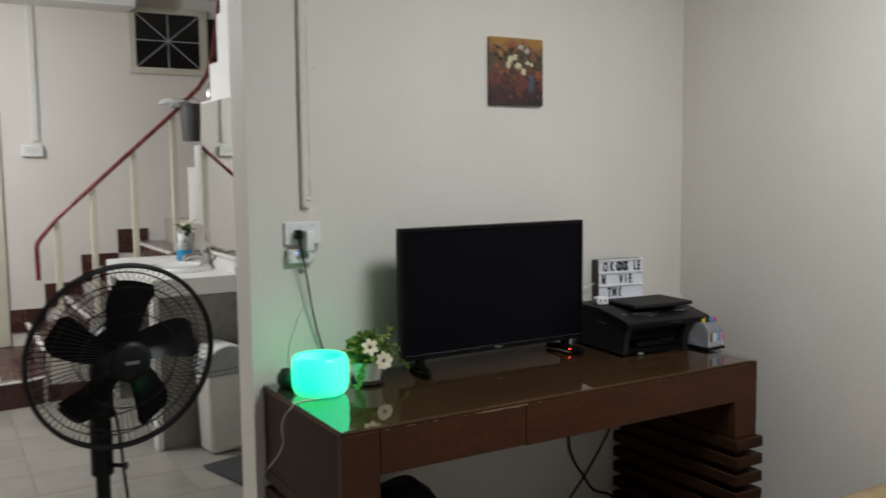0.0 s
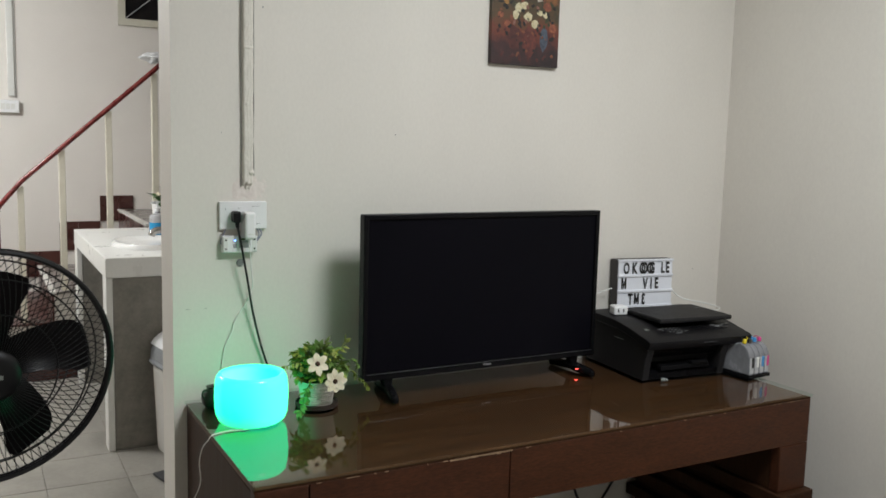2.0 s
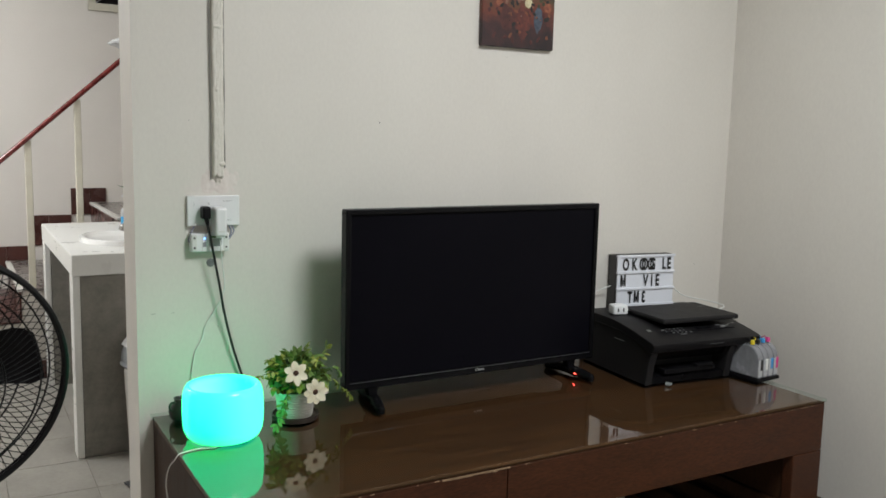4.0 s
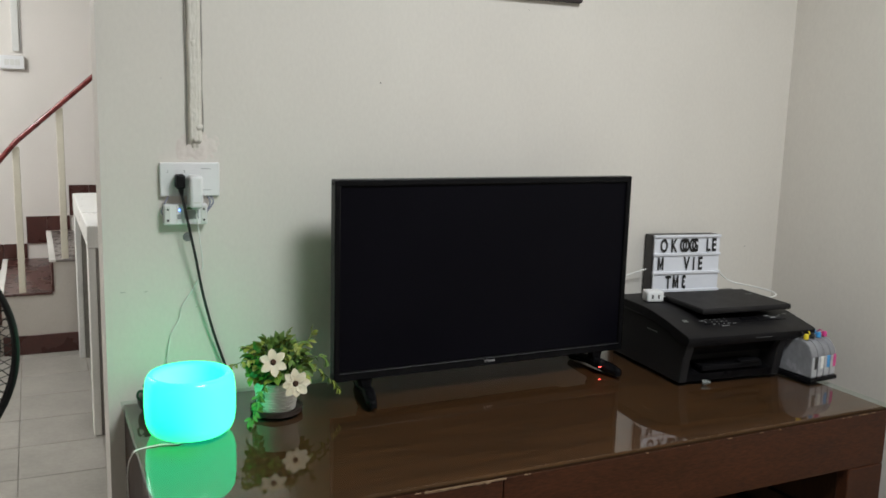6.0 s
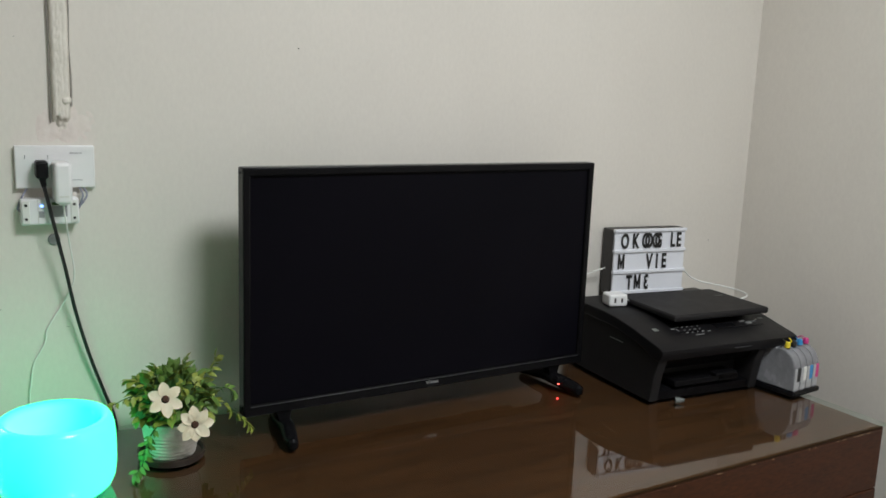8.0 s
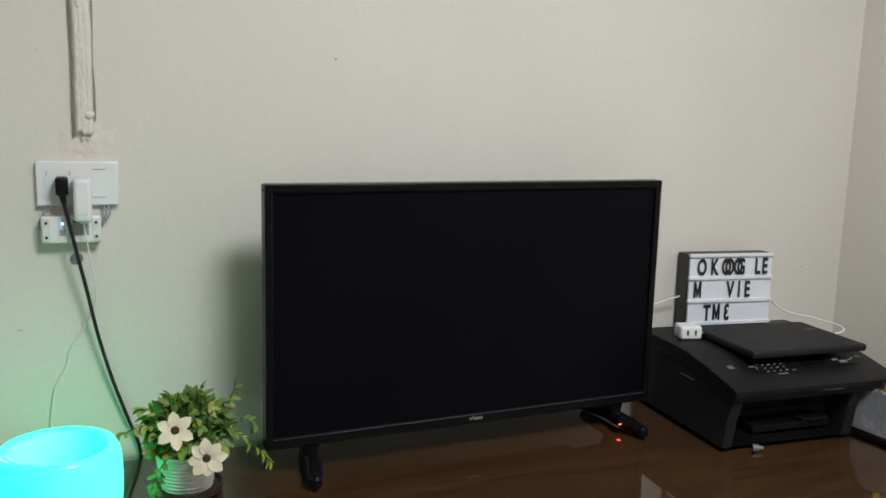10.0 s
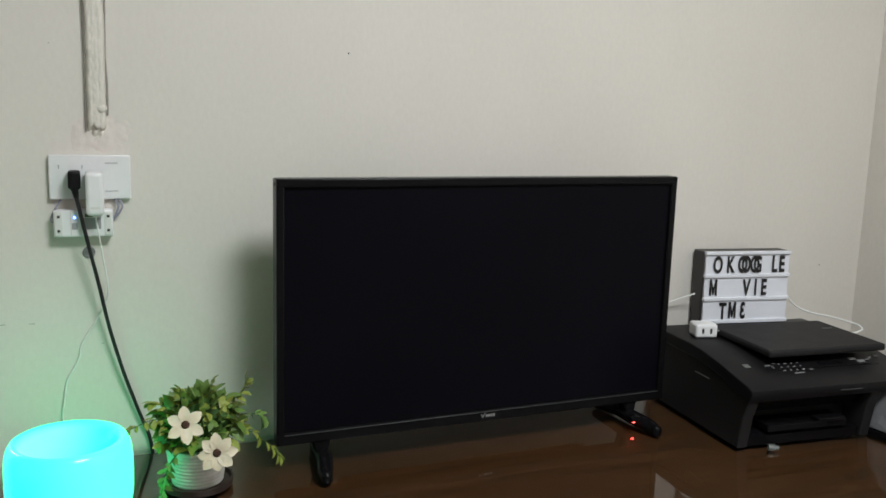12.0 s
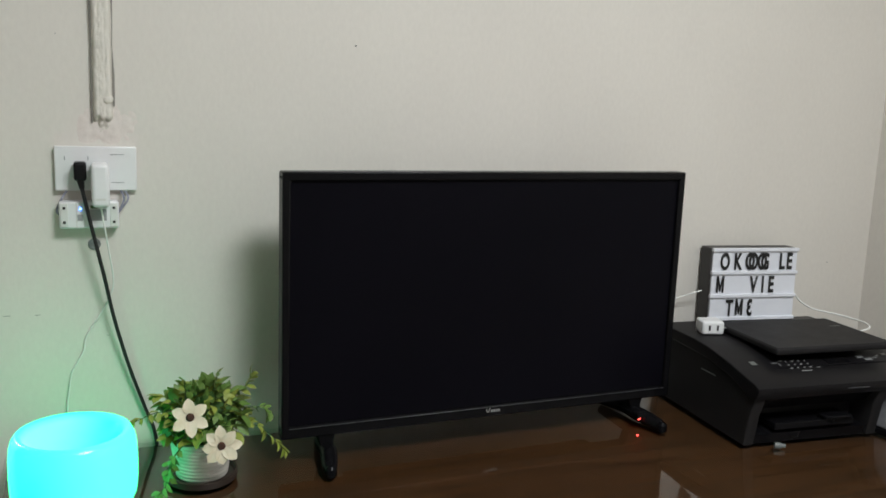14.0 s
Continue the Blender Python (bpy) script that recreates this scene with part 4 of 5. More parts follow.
for i in range(9):
    z = 0.030 + i * 0.150 + 0.04 * rnd.random()
    one = bmesh.new()
    bmesh.ops.create_icosphere(one, subdivisions=2, radius=1)
    for v in one.verts:
        v.co *= 1 + 0.3 * noise.noise(v.co * 2 + Vector((i, 0, 0)))
    part("plaster_blob", add(bmesh.new(), one, Matrix.Translation((rnd.uniform(0.012, 0.034), -0.009, z)) @ Matrix.Diagonal((rnd.uniform(0.006, 0.013), 0.0055, rnd.uniform(0.004, 0.009), 1))), M_CHANNEL, _w, "lump of painted plaster", 60)


def patch_height(x, z):
    u, v = (x - 0.018) / 0.040, (z - 0.000) / 0.030
    edge = 1 - (u * u + v * v) ** 0.5 + 0.55 * noise.noise(Vector((x * 40, z * 40, 8)))
    return max(-0.0010, min(0.0016, 0.0030 * edge)) + 0.0007 * noise.noise(Vector((x * 110, z * 110, 3)))


part("plaster_patch", relief(-0.040, 0.075, -0.033, 0.048, 44, 32, patch_height), M_PLASTER, _w, "uneven bare plaster round the channel's foot", 60)
part("broken_end", relief(0.004, 0.030, -0.016, 0.012, 16, 16, lambda x, z: 0.007 * max(0.0, 1 - ((x - 0.017) / 0.012) ** 2) * max(0.0, min(1.0, (z + 0.014) / 0.02)) + 0.003 * noise.noise(Vector((x * 200, z * 200, 6))) - 0.001), M_CHANNEL, _w, "crumbled lower end", 60)


# ---- painting ----
def build_painting():
    x0, x1, z0, z1 = 1.857, 2.085, 1.543, 1.776
    p = thing("flower_painting", pose(x0, WALL_Y, z0), "small unframed oil painting of white flowers in dark vases", "painting")
    w, h = x1 - x0, z1 - z0
    m, t, b = links_of("painted_canvas")
    co = t.nodes.new("ShaderNodeTexCoord")
    sep = t.nodes.new("ShaderNodeSeparateXYZ")
    t.links.new(co.outputs["Object"], sep.inputs[0])
    n = node(t, "ShaderNodeTexNoise", Scale=26.0, Detail=5.0, Roughness=0.6)
    t.links.new(co.outputs["Object"], n.inputs["Vector"])
    rng = t.nodes.new("ShaderNodeMapRange")
    rng.inputs["From Max"].default_value = h
    t.links.new(sep.outputs[2], rng.inputs["Value"])
    sub = t.nodes.new("ShaderNodeMath")
    sub.operation = "MULTIPLY_ADD"
    sub.inputs[1].default_value = 0.75
    sub.inputs[2].default_value = -0.37
    t.links.new(n.outputs[0], sub.inputs[0])
    sm = t.nodes.new("ShaderNodeMath")
    sm.operation = "ADD"
    t.links.new(sub.outputs[0], sm.inputs[0])
    t.links.new(rng.outputs[0], sm.inputs[1])
    ramp = t.nodes.new("ShaderNodeValToRGB")
    e = ramp.color_ramp.elements
    e[0].position, e[0].color = 0.0, (0.020, 0.012, 0.014, 1)
    e[1].position, e[1].color = 1.0, (0.34, 0.17, 0.035, 1)
    for pos, col in ((0.22, (0.055, 0.018, 0.018, 1)), (0.42, (0.15, 0.035, 0.020, 1)), (0.60, (0.10, 0.055, 0.025, 1)), (0.75, (0.045, 0.040, 0.022, 1)), (0.88, (0.22, 0.085, 0.030, 1))):
        k = e.new(pos)
        k.color = col
    t.links.new(sm.outputs[0], ramp.inputs[0])
    t.links.new(ramp.outputs[0], b.inputs["Base Color"])
    b.inputs["Roughness"].default_value = 0.5
    bp = t.nodes.new("ShaderNodeBump")
    bp.inputs["Strength"].default_value, bp.inputs["Distance"].default_value = 0.5, 0.002
    t.links.new(n.outputs[0], bp.inputs["Height"])
    t.links.new(bp.outputs[0], b.inputs["Normal"])
    part("canvas", box(0, w, -0.016, 0, 0, h, 0.002), m, p, "stretched canvas in dark red, brown and ochre")

    def dab(name, material, u, v, a, c, turn=0.0, n=9):
        r = random.Random(int(u * 9999 + v * 777))
        one = bmesh.new()
        vs = [one.verts.new((a * (1 + 0.22 * r.uniform(-1, 1)) * math.cos(2 * math.pi * i / n), 0, c * (1 + 0.22 * r.uniform(-1, 1)) * math.sin(2 * math.pi * i / n))) for i in range(n)]
        top = one.verts.new((0, -0.0012, 0))
        for i in range(n):
            one.faces.new((vs[i], vs[(i + 1) % n], top))
        part(name, add(bmesh.new(), one, Matrix.Translation((u * w, -0.0164, v * h)) @ Matrix.Rotation(turn, 4, "Y")), material, p, "", 60)

    vase_red = surface("vase_red_paint", (0.16, 0.035, 0.025), (0.06, 0.015, 0.014), scale=60, rough=0.4)
    vase_blue = surface("vase_blue_paint", (0.09, 0.12, 0.16), (0.03, 0.035, 0.055), scale=60, rough=0.4)
    vase_dark = surface("vase_dark_paint", (0.10, 0.025, 0.020), (0.04, 0.012, 0.012), scale=60, rough=0.4)
    bloom = surface("bloom_white_paint", (0.72, 0.66, 0.46), (0.46, 0.38, 0.20), scale=140, rough=0.5, bump=0.5)
    bloom_pale = surface("bloom_grey_paint", (0.55, 0.50, 0.45), (0.30, 0.24, 0.20), scale=140, rough=0.5, bump=0.5)
    bloom_red = surface("bloom_rust_paint", (0.34, 0.11, 0.05), (0.16, 0.045, 0.03), scale=140, rough=0.5, bump=0.5)
    bloom_ochre = surface("bloom_ochre_paint", (0.42, 0.22, 0.06), (0.22, 0.10, 0.03), scale=140, rough=0.5, bump=0.5)
    for u, v, a, c, k in ((0.55, 0.30, 0.027, 0.040, vase_red), (0.33, 0.32, 0.020, 0.036, vase_dark), (0.77, 0.33, 0.014, 0.036, vase_blue)):
        dab("painted_vase", k, u, v, a, c, 0, 14)
    strokes = [surface("stroke_paint_" + n, c, tuple(q * 0.45 for q in c), scale=150, rough=0.5, bump=0.5)
               for n, c in (("olive", (0.055, 0.060, 0.026)), ("dark", (0.016, 0.014, 0.012)), ("rust", (0.26, 0.085, 0.040)), ("rose", (0.30, 0.14, 0.10)), ("ochre", (0.34, 0.19, 0.055)), ("wine", (0.10, 0.022, 0.020)))]
    brush = random.Random(21)
    for _ in range(90):
        u, v = brush.uniform(0.07, 0.93), brush.uniform(0.06, 0.94)
        if v > 0.86:
            k = brush.choice((4, 4, 0, 3))
        elif v > 0.42:
            k = brush.choice((0, 1, 1, 2, 3, 1))
        else:
            k = brush.choice((5, 5, 1, 2))
        dab("brush_stroke", strokes[k], u, v, brush.uniform(0.004, 0.011), brush.uniform(0.003, 0.006), brush.uniform(0, 3.1))
    dab("vase_highlight", bloom_pale, 0.53, 0.36, 0.002, 0.004)
    for u, v, k, s in ((0.38, 0.68, bloom, 0.013), (0.46, 0.71, bloom, 0.014), (0.34, 0.59, bloom, 0.012), (0.52, 0.58, bloom, 0.014), (0.63, 0.50, bloom, 0.013), (0.70, 0.64, bloom, 0.010), (0.58, 0.86, bloom_pale, 0.012),
                       (0.69, 0.82, bloom_pale, 0.013), (0.78, 0.62, bloom, 0.009), (0.20, 0.76, bloom_ochre, 0.012), (0.15, 0.90, bloom_ochre, 0.013), (0.82, 0.72, bloom_red, 0.013), (0.88, 0.86, bloom_ochre, 0.012),
                       (0.22, 0.48, bloom_red, 0.011), (0.90, 0.48, bloom_red, 0.014), (0.12, 0.58, bloom_red, 0.010), (0.42, 0.90, bloom_red, 0.011), (0.28, 0.84, bloom_ochre, 0.010)):
        dab("painted_bloom", k, u, v, s, s * 0.9, u * 5)
    return p


build_painting()

# nail, small marks on the wall
_n = thing("wall_nail", pose(1.576, WALL_Y, 1.337, 90), "tiny dark nail head in the wall", "nail")
part("nail_head", disc(0.0013, 0.002, 8), M_DARKSIDE, _n)
for x, z, r in ((1.214, 1.636, 0.0020), (1.111, 1.330, 0.0009), (1.946, 1.519, 0.0010), (2.680, 0.924, 0.0012)):
    q = disc(r, 0.0008, 8)
    bmesh.ops.rotate(q, verts=q.verts, cent=(0, 0, 0), matrix=Matrix.Rotation(radians(90), 3, "X"))
    bmesh.ops.translate(q, verts=q.verts, vec=(x, WALL_Y, z))
    part("chip", q, M_GREYHOLE, wall_north, "tiny dark chip in the paint")
for a, b, z in ((1.022, 1.032, 0.900), (1.066, 1.074, 0.899), (1.17, 1.174, 0.86)):
    part("crack", box(a, b, WALL_Y - 0.0006, WALL_Y + 0.001, z, z + 0.0009), M_PAINTEDCORD, wall_north, "short hairline crack in the paint")
part("edge_gap", tube([(0.0325 + 0.0008 * math.sin(i * 2.3), -0.0015, 0.03 + i * 0.045) for i in range(29)], [0.0006 + 0.0010 * (math.sin(i * 1.9) > -0.2) for i in range(29)], 5), M_PAINTEDCORD, _w, "dark uneven gap beside the channel")


# ---- pedestal fan ----
def build_fan():
    head = Vector((0.589, 2.430, 0.837))
    az, tilt = 10.0, 6.0
    f = thing("pedestal_fan", pose(0.538, 2.530, 0), "black pedestal fan with wire grille and five blades, switched off", "fan")
    base = Vector((0.538, 2.530, 0))
    # local frame of the head: z points out of the face
    out = Vector((math.sin(radians(az)) * math.cos(radians(tilt)), -math.cos(radians(az)) * math.cos(radians(tilt)), -math.sin(radians(tilt))))
    side = Vector((0, 0, 1)).cross(out).normalized()
    up = out.cross(side)
    m = Matrix((side, up, out)).transposed().to_4x4()
    m.translation = head - base
    part("base_plate", lathe([(0, 0), (0.205, 0), (0.212, 0.008), (0.200, 0.020), (0.10, 0.036), (0.045, 0.052), (0, 0.052)], 40), M_FAN, f, "round black weighted base")
    part("pole", lathe([(0.0195, 0.05), (0.0195, 0.50)], 20), M_FAN, f, "inner black pole")
    part("sleeve", lathe([(0.021, 0.500), (0.029, 0.500), (0.030, 0.505), (0.030, 0.640), (0.026, 0.66), (0.024, 0.80), (0, 0.805)], 22), M_FAN, f, "wider black sleeve with clamp")
    part("height_knob", tube([(0.02, -0.015, 0.525), (0.042, -0.032, 0.525), (0.056, -0.042, 0.525)], [0.006, 0.006, 0.011], 12), M_FAN, f)
    part("control_box", add(bmesh.new(), box(-0.035, 0.035, -0.028, 0.022, 0.655, 0.770, 0.012, 3)), M_FAN, f)
    motor = lathe([(0, -0.165), (0.040, -0.160), (0.064, -0.135), (0.072, -0.09), (0.074, -0.052), (0.060, -0.046), (0, -0.046)], 28)
    part("motor_housing", add(bmesh.new(), motor, m), M_FAN, f, "rounded black motor housing")
    R = 0.243

    def bowl(u, front):
        """Height of the grille over the plane of its rim at the radius share u."""
        return (0.048 * (1 - u ** 3.2) if front else -0.078 * (1 - u ** 5.0))

    ring = bmesh.new()
    for r, z, k in ((R + 0.003, 0.004, 0.0062), (R + 0.003, -0.006, 0.0062)):
        tube([(r * math.cos(i * math.pi / 36), r * math.sin(i * math.pi / 36), z) for i in range(72)], k, 8, ring, True)
    part("rim", add(bmesh.new(), ring, m), M_FAN, f, "thick black rim of the grille")
    for front, count, r0, twist in ((True, 96, 0.055, 0.30), (False, 84, 0.055, -0.34)):
        g = bmesh.new()
        for i in range(count):
            a0 = 2 * math.pi * i / count
            pts = []
            for k in range(9):
                u = r0 / R + (1 - r0 / R) * k / 8
                a = a0 + twist * (u - 1)
                pts.append((R * u * math.cos(a), R * u * math.sin(a), bowl(u, front)))
            tube(pts, 0.0009, 4, g)
        for u in ((0.52, 0.80) if front else (0.45, 0.74, 0.92)):
            tube([(R * u * math.cos(i * math.pi / 30), R * u * math.sin(i * math.pi / 30), bowl(u, front) - 0.002) for i in range(60)], 0.0019, 5, g, True)
        tagged(part("front_grille" if front else "rear_grille", add(bmesh.new(), g, m), M_WIRE, f, "fine black radial wires", 60), kind="stuff")
    badge = part("badge", add(bmesh.new(), lathe([(0, 0.058), (0.038, 0.057), (0.052, 0.051), (0.056, 0.045), (0.052, 0.041), (0, 0.041)], 36), m), M_FAN, f, "round black centre badge")
    bar = box(-0.018, 0.018, -0.0045, 0.0045, 0.0578, 0.0588)
    part("badge_mark", add(bmesh.new(), bar, m), M_GREYPRINT, badge, "small grey printed mark")
    hub = part("hub", add(bmesh.new(), lathe([(0, 0.012), (0.030, 0.010), (0.040, 0.0), (0.040, -0.040), (0, -0.040)], 28), m), M_FAN, f)
    for i in range(5):
        bl = bmesh.new()
        rows = []
        n, k = 12, 6
        for a in range(n + 1):
            u = a / n
            r = 0.034 + 0.170 * u
            wide = 0.046 + 0.044 * u - 0.026 * (max(0, u - 0.80) / 0.20) ** 2.5
            row = []
            for c in range(k):
                v = c / (k - 1) - 0.5
                ang = 0.26 * (1 - u) + v * wide / r * 1.35
                zz = -0.012 - v * 0.040 * (1.1 - 0.4 * u) + 0.006 * (4 * v * v)
                row.append(bl.verts.new((r * math.cos(ang), r * math.sin(ang), zz)))
            rows.append(row)
        for a, b in zip(rows, rows[1:]):
            for c in range(k - 1):
                bl.faces.new((a[c], a[c + 1], b[c + 1], b[c]))
        bmesh.ops.solidify(bl, geom=bl.faces[:], thickness=0.0022)
        part("blade", add(bmesh.new(), bl, m @ Matrix.Rotation(radians(80 + 72 * i), 4, "Z")), M_BLADE, f, "glossy smoky black blade", 50)
    part("cord", tube(smooth_line([(0.028, -0.012, 0.70), (0.044, -0.020, 0.62), (0.052, -0.022, 0.50), (0.066, -0.020, 0.36), (0.085, -0.01, 0.20), (0.12, 0.02, 0.02), (0.20, 0.12, 0.006), (0.36, 0.22, 0.006)], 8), 0.0044, 8), M_CORD, f, "black mains cord")
    return f


build_fan()


# ---- under the desk ----
_b = thing("black_bag", pose(1.36, 2.36, 0), "soft black bag standing under the desk", "bag")
bg = bmesh.new()
bmesh.ops.create_icosphere(bg, subdivisions=4, radius=1)
for v in bg.verts:
    q = v.co.copy()
    k = 1 + 0.08 * noise.noise(q * 2.4) + 0.03 * noise.noise(q * 7)
    v.co = Vector((math.copysign(abs(q.x) ** 0.7, q.x) * 0.15 * k, math.copysign(abs(q.y) ** 0.7, q.y) * 0.11 * k, max(0.0, 0.17 + math.copysign(abs(q.z) ** 0.75, q.z) * 0.19 * k)))
part("bag_body", bg, M_BLACK_MATT, _b)
part("carry_strap", tube(smooth_line([(-0.08, 0, 0.34), (-0.04, -0.01, 0.375), (0.03, -0.01, 0.378), (0.08, 0, 0.34)], 6), 0.008, 8), M_BLACK_MATT, _b)
cable("floor_cable", [(2.205, 2.592, 0.54), (2.212, 2.590, 0.30), (2.232, 2.588, 0.215), (2.285, 2.586, 0.135), (2.330, 2.586, 0.075), (2.40, 2.580, 0.045), (2.428, 2.56, 0.02)], 0.0045, M_CORD, "black cable hanging behind the desk", group="cables behind the desk")
cable("floor_cable", [(2.420, 2.594, 0.30), (2.36, 2.594, 0.215), (2.285, 2.594, 0.125), (2.20, 2.590, 0.045), (2.14, 2.57, 0.006), (2.02, 2.50, 0.006)], 0.0040, M_CORD, "black cable crossing behind the desk", group="cables behind the desk")

# ---- tan seat by the side wall ----
_s = thing("tan_stool", pose(2.44, 1.26, 0), "low tan upholstered seat against the side wall", "seat")
part("cushion", box(-0.34, 0.34, -0.42, 0.43, 0.13, 0.330, 0.09, 6), M_TANCLOTH, _s, "tan cloth cushion with rounded edges")
part("plinth", box(-0.28, 0.28, -0.36, 0.36, 0.0, 0.14, 0.01), M_WOOD_END_SHADED, _s)


# ---- stairs ----
RISE_X = [0.450, 0.700, 0.942, 1.184, 1.430]
TREAD_Z = [0.158, 0.312, 0.476, 0.662, 0.828]
SIDE_Y = 5.475
stairs = thing("stairs", pose(0, 0, 0), "staircase with red-brown tiled steps, white nosings and beige side", "stairs", "", "structure")
outline = [(-0.20, 0.0)]
for x, z in zip(RISE_X, TREAD_Z):
    outline += [(x, outline[-1][1]), (x, z - 0.012)]
outline += [(1.64, TREAD_Z[-1] - 0.012), (1.64, TREAD_Z[-1] + 0.155), (1.90, TREAD_Z[-1] + 0.155), (1.90, TREAD_Z[-1] + 0.32), (2.9, TREAD_Z[-1] + 0.32), (2.9, 0.0)]
outline = outline[1:] if outline[0][1] == outline[1][1] else outline
part("stair_body", prism([(u, v) for u, v in outline], SIDE_Y, FAR_Y - 0.001, "y"), M_STRINGER, stairs, "beige painted stair side")
for i, (x, z) in enumerate(zip(RISE_X, TREAD_Z)):
    low = TREAD_Z[i - 1] if i else 0.0
    x_next = RISE_X[i + 1] if i + 1 < len(RISE_X) else 1.638
    part("riser_tile", box(x - 0.010, x - 0.0005, SIDE_Y - 0.004, FAR_Y - 0.012, low + 0.001, z - 0.013, 0.0015, 1), M_STEPTILE, stairs, "red-brown tiled riser")
    part("tread_tile", box(x + 0.012, x_next - 0.011, SIDE_Y - 0.004, FAR_Y - 0.012, z - 0.0115, z, 0.0015, 1), M_STEPTILE if i < 2 else M_TREAD, stairs, "polished stone tread")
    part("nosing", box(x - 0.018, x + 0.0115, SIDE_Y - 0.006, FAR_Y - 0.012, z - 0.0115, z + 0.003, 0.002), M_NOSING, stairs, "white step edge")
    # stepped skirting on the wall
    part("skirting_tile", box(x - 0.123 + (0.0 if i else 0.03), x - 0.0105, FAR_Y - 0.011, FAR_Y - 0.0005, low + 0.092, z + 0.091, 0.001, 1), M_STEPTILE, stairs, "red-brown skirting tile")
    part("skirting_tile", box(x - 0.009, x_next - 0.1245, FAR_Y - 0.011, FAR_Y - 0.0005, z + 0.0035, z + 0.091, 0.001, 1), M_STEPTILE, stairs)
part("base_tile", box(0.70, 1.64, SIDE_Y - 0.010, SIDE_Y - 0.0005, 0.001, 0.098, 0.0015, 1), M_STEPTILE, stairs, "dark brown skirting along the stair side")
# broad lowest step
low = thing("bottom_step", pose(0, 0, 0), "broad red-brown bottom step with a white edge", "step", "", "structure")
part("step_body", prism([(-1.2, 5.40), (0.42, 5.40), (0.60, 5.42), (0.68, 5.47), (0.414, 5.474), (0.414, 6.50), (-1.2, 6.50)], 0.0, 0.142, "z"), M_STEPTILE, low)
part("step_top", prism([(-1.2, 5.414), (0.42, 5.414), (0.58, 5.432), (0.66, 5.474), (0.405, 5.474), (0.405, 6.50), (-1.2, 6.50)], 0.1425, 0.156, "z"), M_TREAD, low, "grey speckled tread")
part("step_edge", tube([(-1.2, 5.398, 0.150), (0.42, 5.398, 0.150), (0.60, 5.418, 0.150), (0.685, 5.468, 0.150)], 0.008, 6), M_NOSING, low, "white step edge")


# ---- rail ----
def build_rail():
    r = thing("stair_rail", pose(0, 5.485, 0), "dark red painted handrail on square cream posts", "handrail")
    line = [(0.686, 0, 0.712), (0.684, 0, 0.90), (0.690, 0, 0.925), (0.706, 0, 0.948), (0.80, 0, 1.062), (1.476, 0, 1.672), (1.640, 0, 1.835), (1.700, 0.03, 1.915), (1.760, 0.09, 2.06), (1.830, 0.20, 2.32), (1.90, 0.33, 2.55)]
    part("handrail", tube(line, 0.0130, 12), M_RED, r, "dark red round handrail")
    for x, top, foot in ((0.798, 1.045, TREAD_Z[1]), (0.999, 1.235, TREAD_Z[2]), (1.236, 1.448, TREAD_Z[3]), (1.476, 1.660, TREAD_Z[4])):
        part("post", box(x - 0.016, x + 0.016, -0.0005 + 0.0, 0.032, foot + 0.0005, top - 0.008, 0.003), M_POST, r, "square cream painted post")
    return r


build_rail()

# ---- upper stair walls, seen past the mirror ----
fixed("stair_wall_lower", prism([(5.910, 0.985), (5.910, 1.347), (5.720, 1.347), (5.720, 1.487), (5.530, 1.487), (5.530, 0.985)], 1.660, 1.730, "x"), M_WHITEWALL, "white painted stepped stair wall", "wall")
fixed("wall_sink", prism([(WALL_Y + 0.136, 0.0), (4.778, 0.0), (4.778, 1.69), (4.59, 1.69), (4.59, 1.87), (4.44, 1.87), (4.44, 2.10), (4.37, 2.10), (4.37, CEIL - 0.001), (WALL_Y + 0.136, CEIL - 0.001)], 1.456, 1.55, "x"), M_WHITEWALL, "white stepped wall beside the sink", "wall")
_m = thing("wall_mirror", pose(1.4555, 4.00, 0.900), "large frameless wall mirror over the sink", "mirror")
part("mirror_glass", box(-0.005, 0, 0, 0.772, 0, 0.780, 0.001, 1), M_MIRROR, _m)
part("mirror_ledge", box(-0.02, 0, 0, 0.772, -0.012, -0.0005, 0.002), M_NOSING, _m, "thin pale ledge under the mirror")


# ---- window vent, far socket, door frame ----
def build_vent():
    x0, x1, z0, z1 = 1.484, 1.935, 2.060, 2.440
    v = thing("window_1", pose(x0, FAR_Y, z0), "small dark window with a white star-shaped grille", "window", "", "structure")
    w, h = x1 - x0, z1 - z0
    part("pane", box(0, w, -0.006, -0.001, 0, h), M_NIGHT, v, "dark glass, night outside")
    for a in ((-0.045, 0.0, -0.04, h + 0.04), (w, w + 0.05, -0.04, h + 0.04)):
        part("window_frame", box(a[0], a[1], -0.024, -0.001, a[2], a[3], 0.003), M_FRAME, v)
    for a in ((-0.045, w + 0.05, -0.045, -0.0005), (-0.045, w + 0.05, h + 0.0005, h + 0.04)):
        part("window_frame", box(a[0], a[1], -0.0265, -0.001, a[2], a[3], 0.003), M_FRAME, v)
    c = (w / 2, h / 2)
    for u, q in ((0, 0), (w, 0), (0, h), (w, h), (w / 2, 0), (w / 2, h), (0, h / 2), (w, h / 2)):
        part("grille_bar", tube([(c[0], -0.014, c[1]), (u, -0.014, q)], 0.0042, 6), M_BAR, v, "thin pale metal bar")
    return v


build_vent()
_f = thing("wall_switch", pose(0.722, FAR_Y, 1.432), "white surface switch box on the stair wall", "switch")
part("switch_case", box(0, 0.130, -0.034, 0, 0, 0.078, 0.006, 2), M_WHITE, _f)
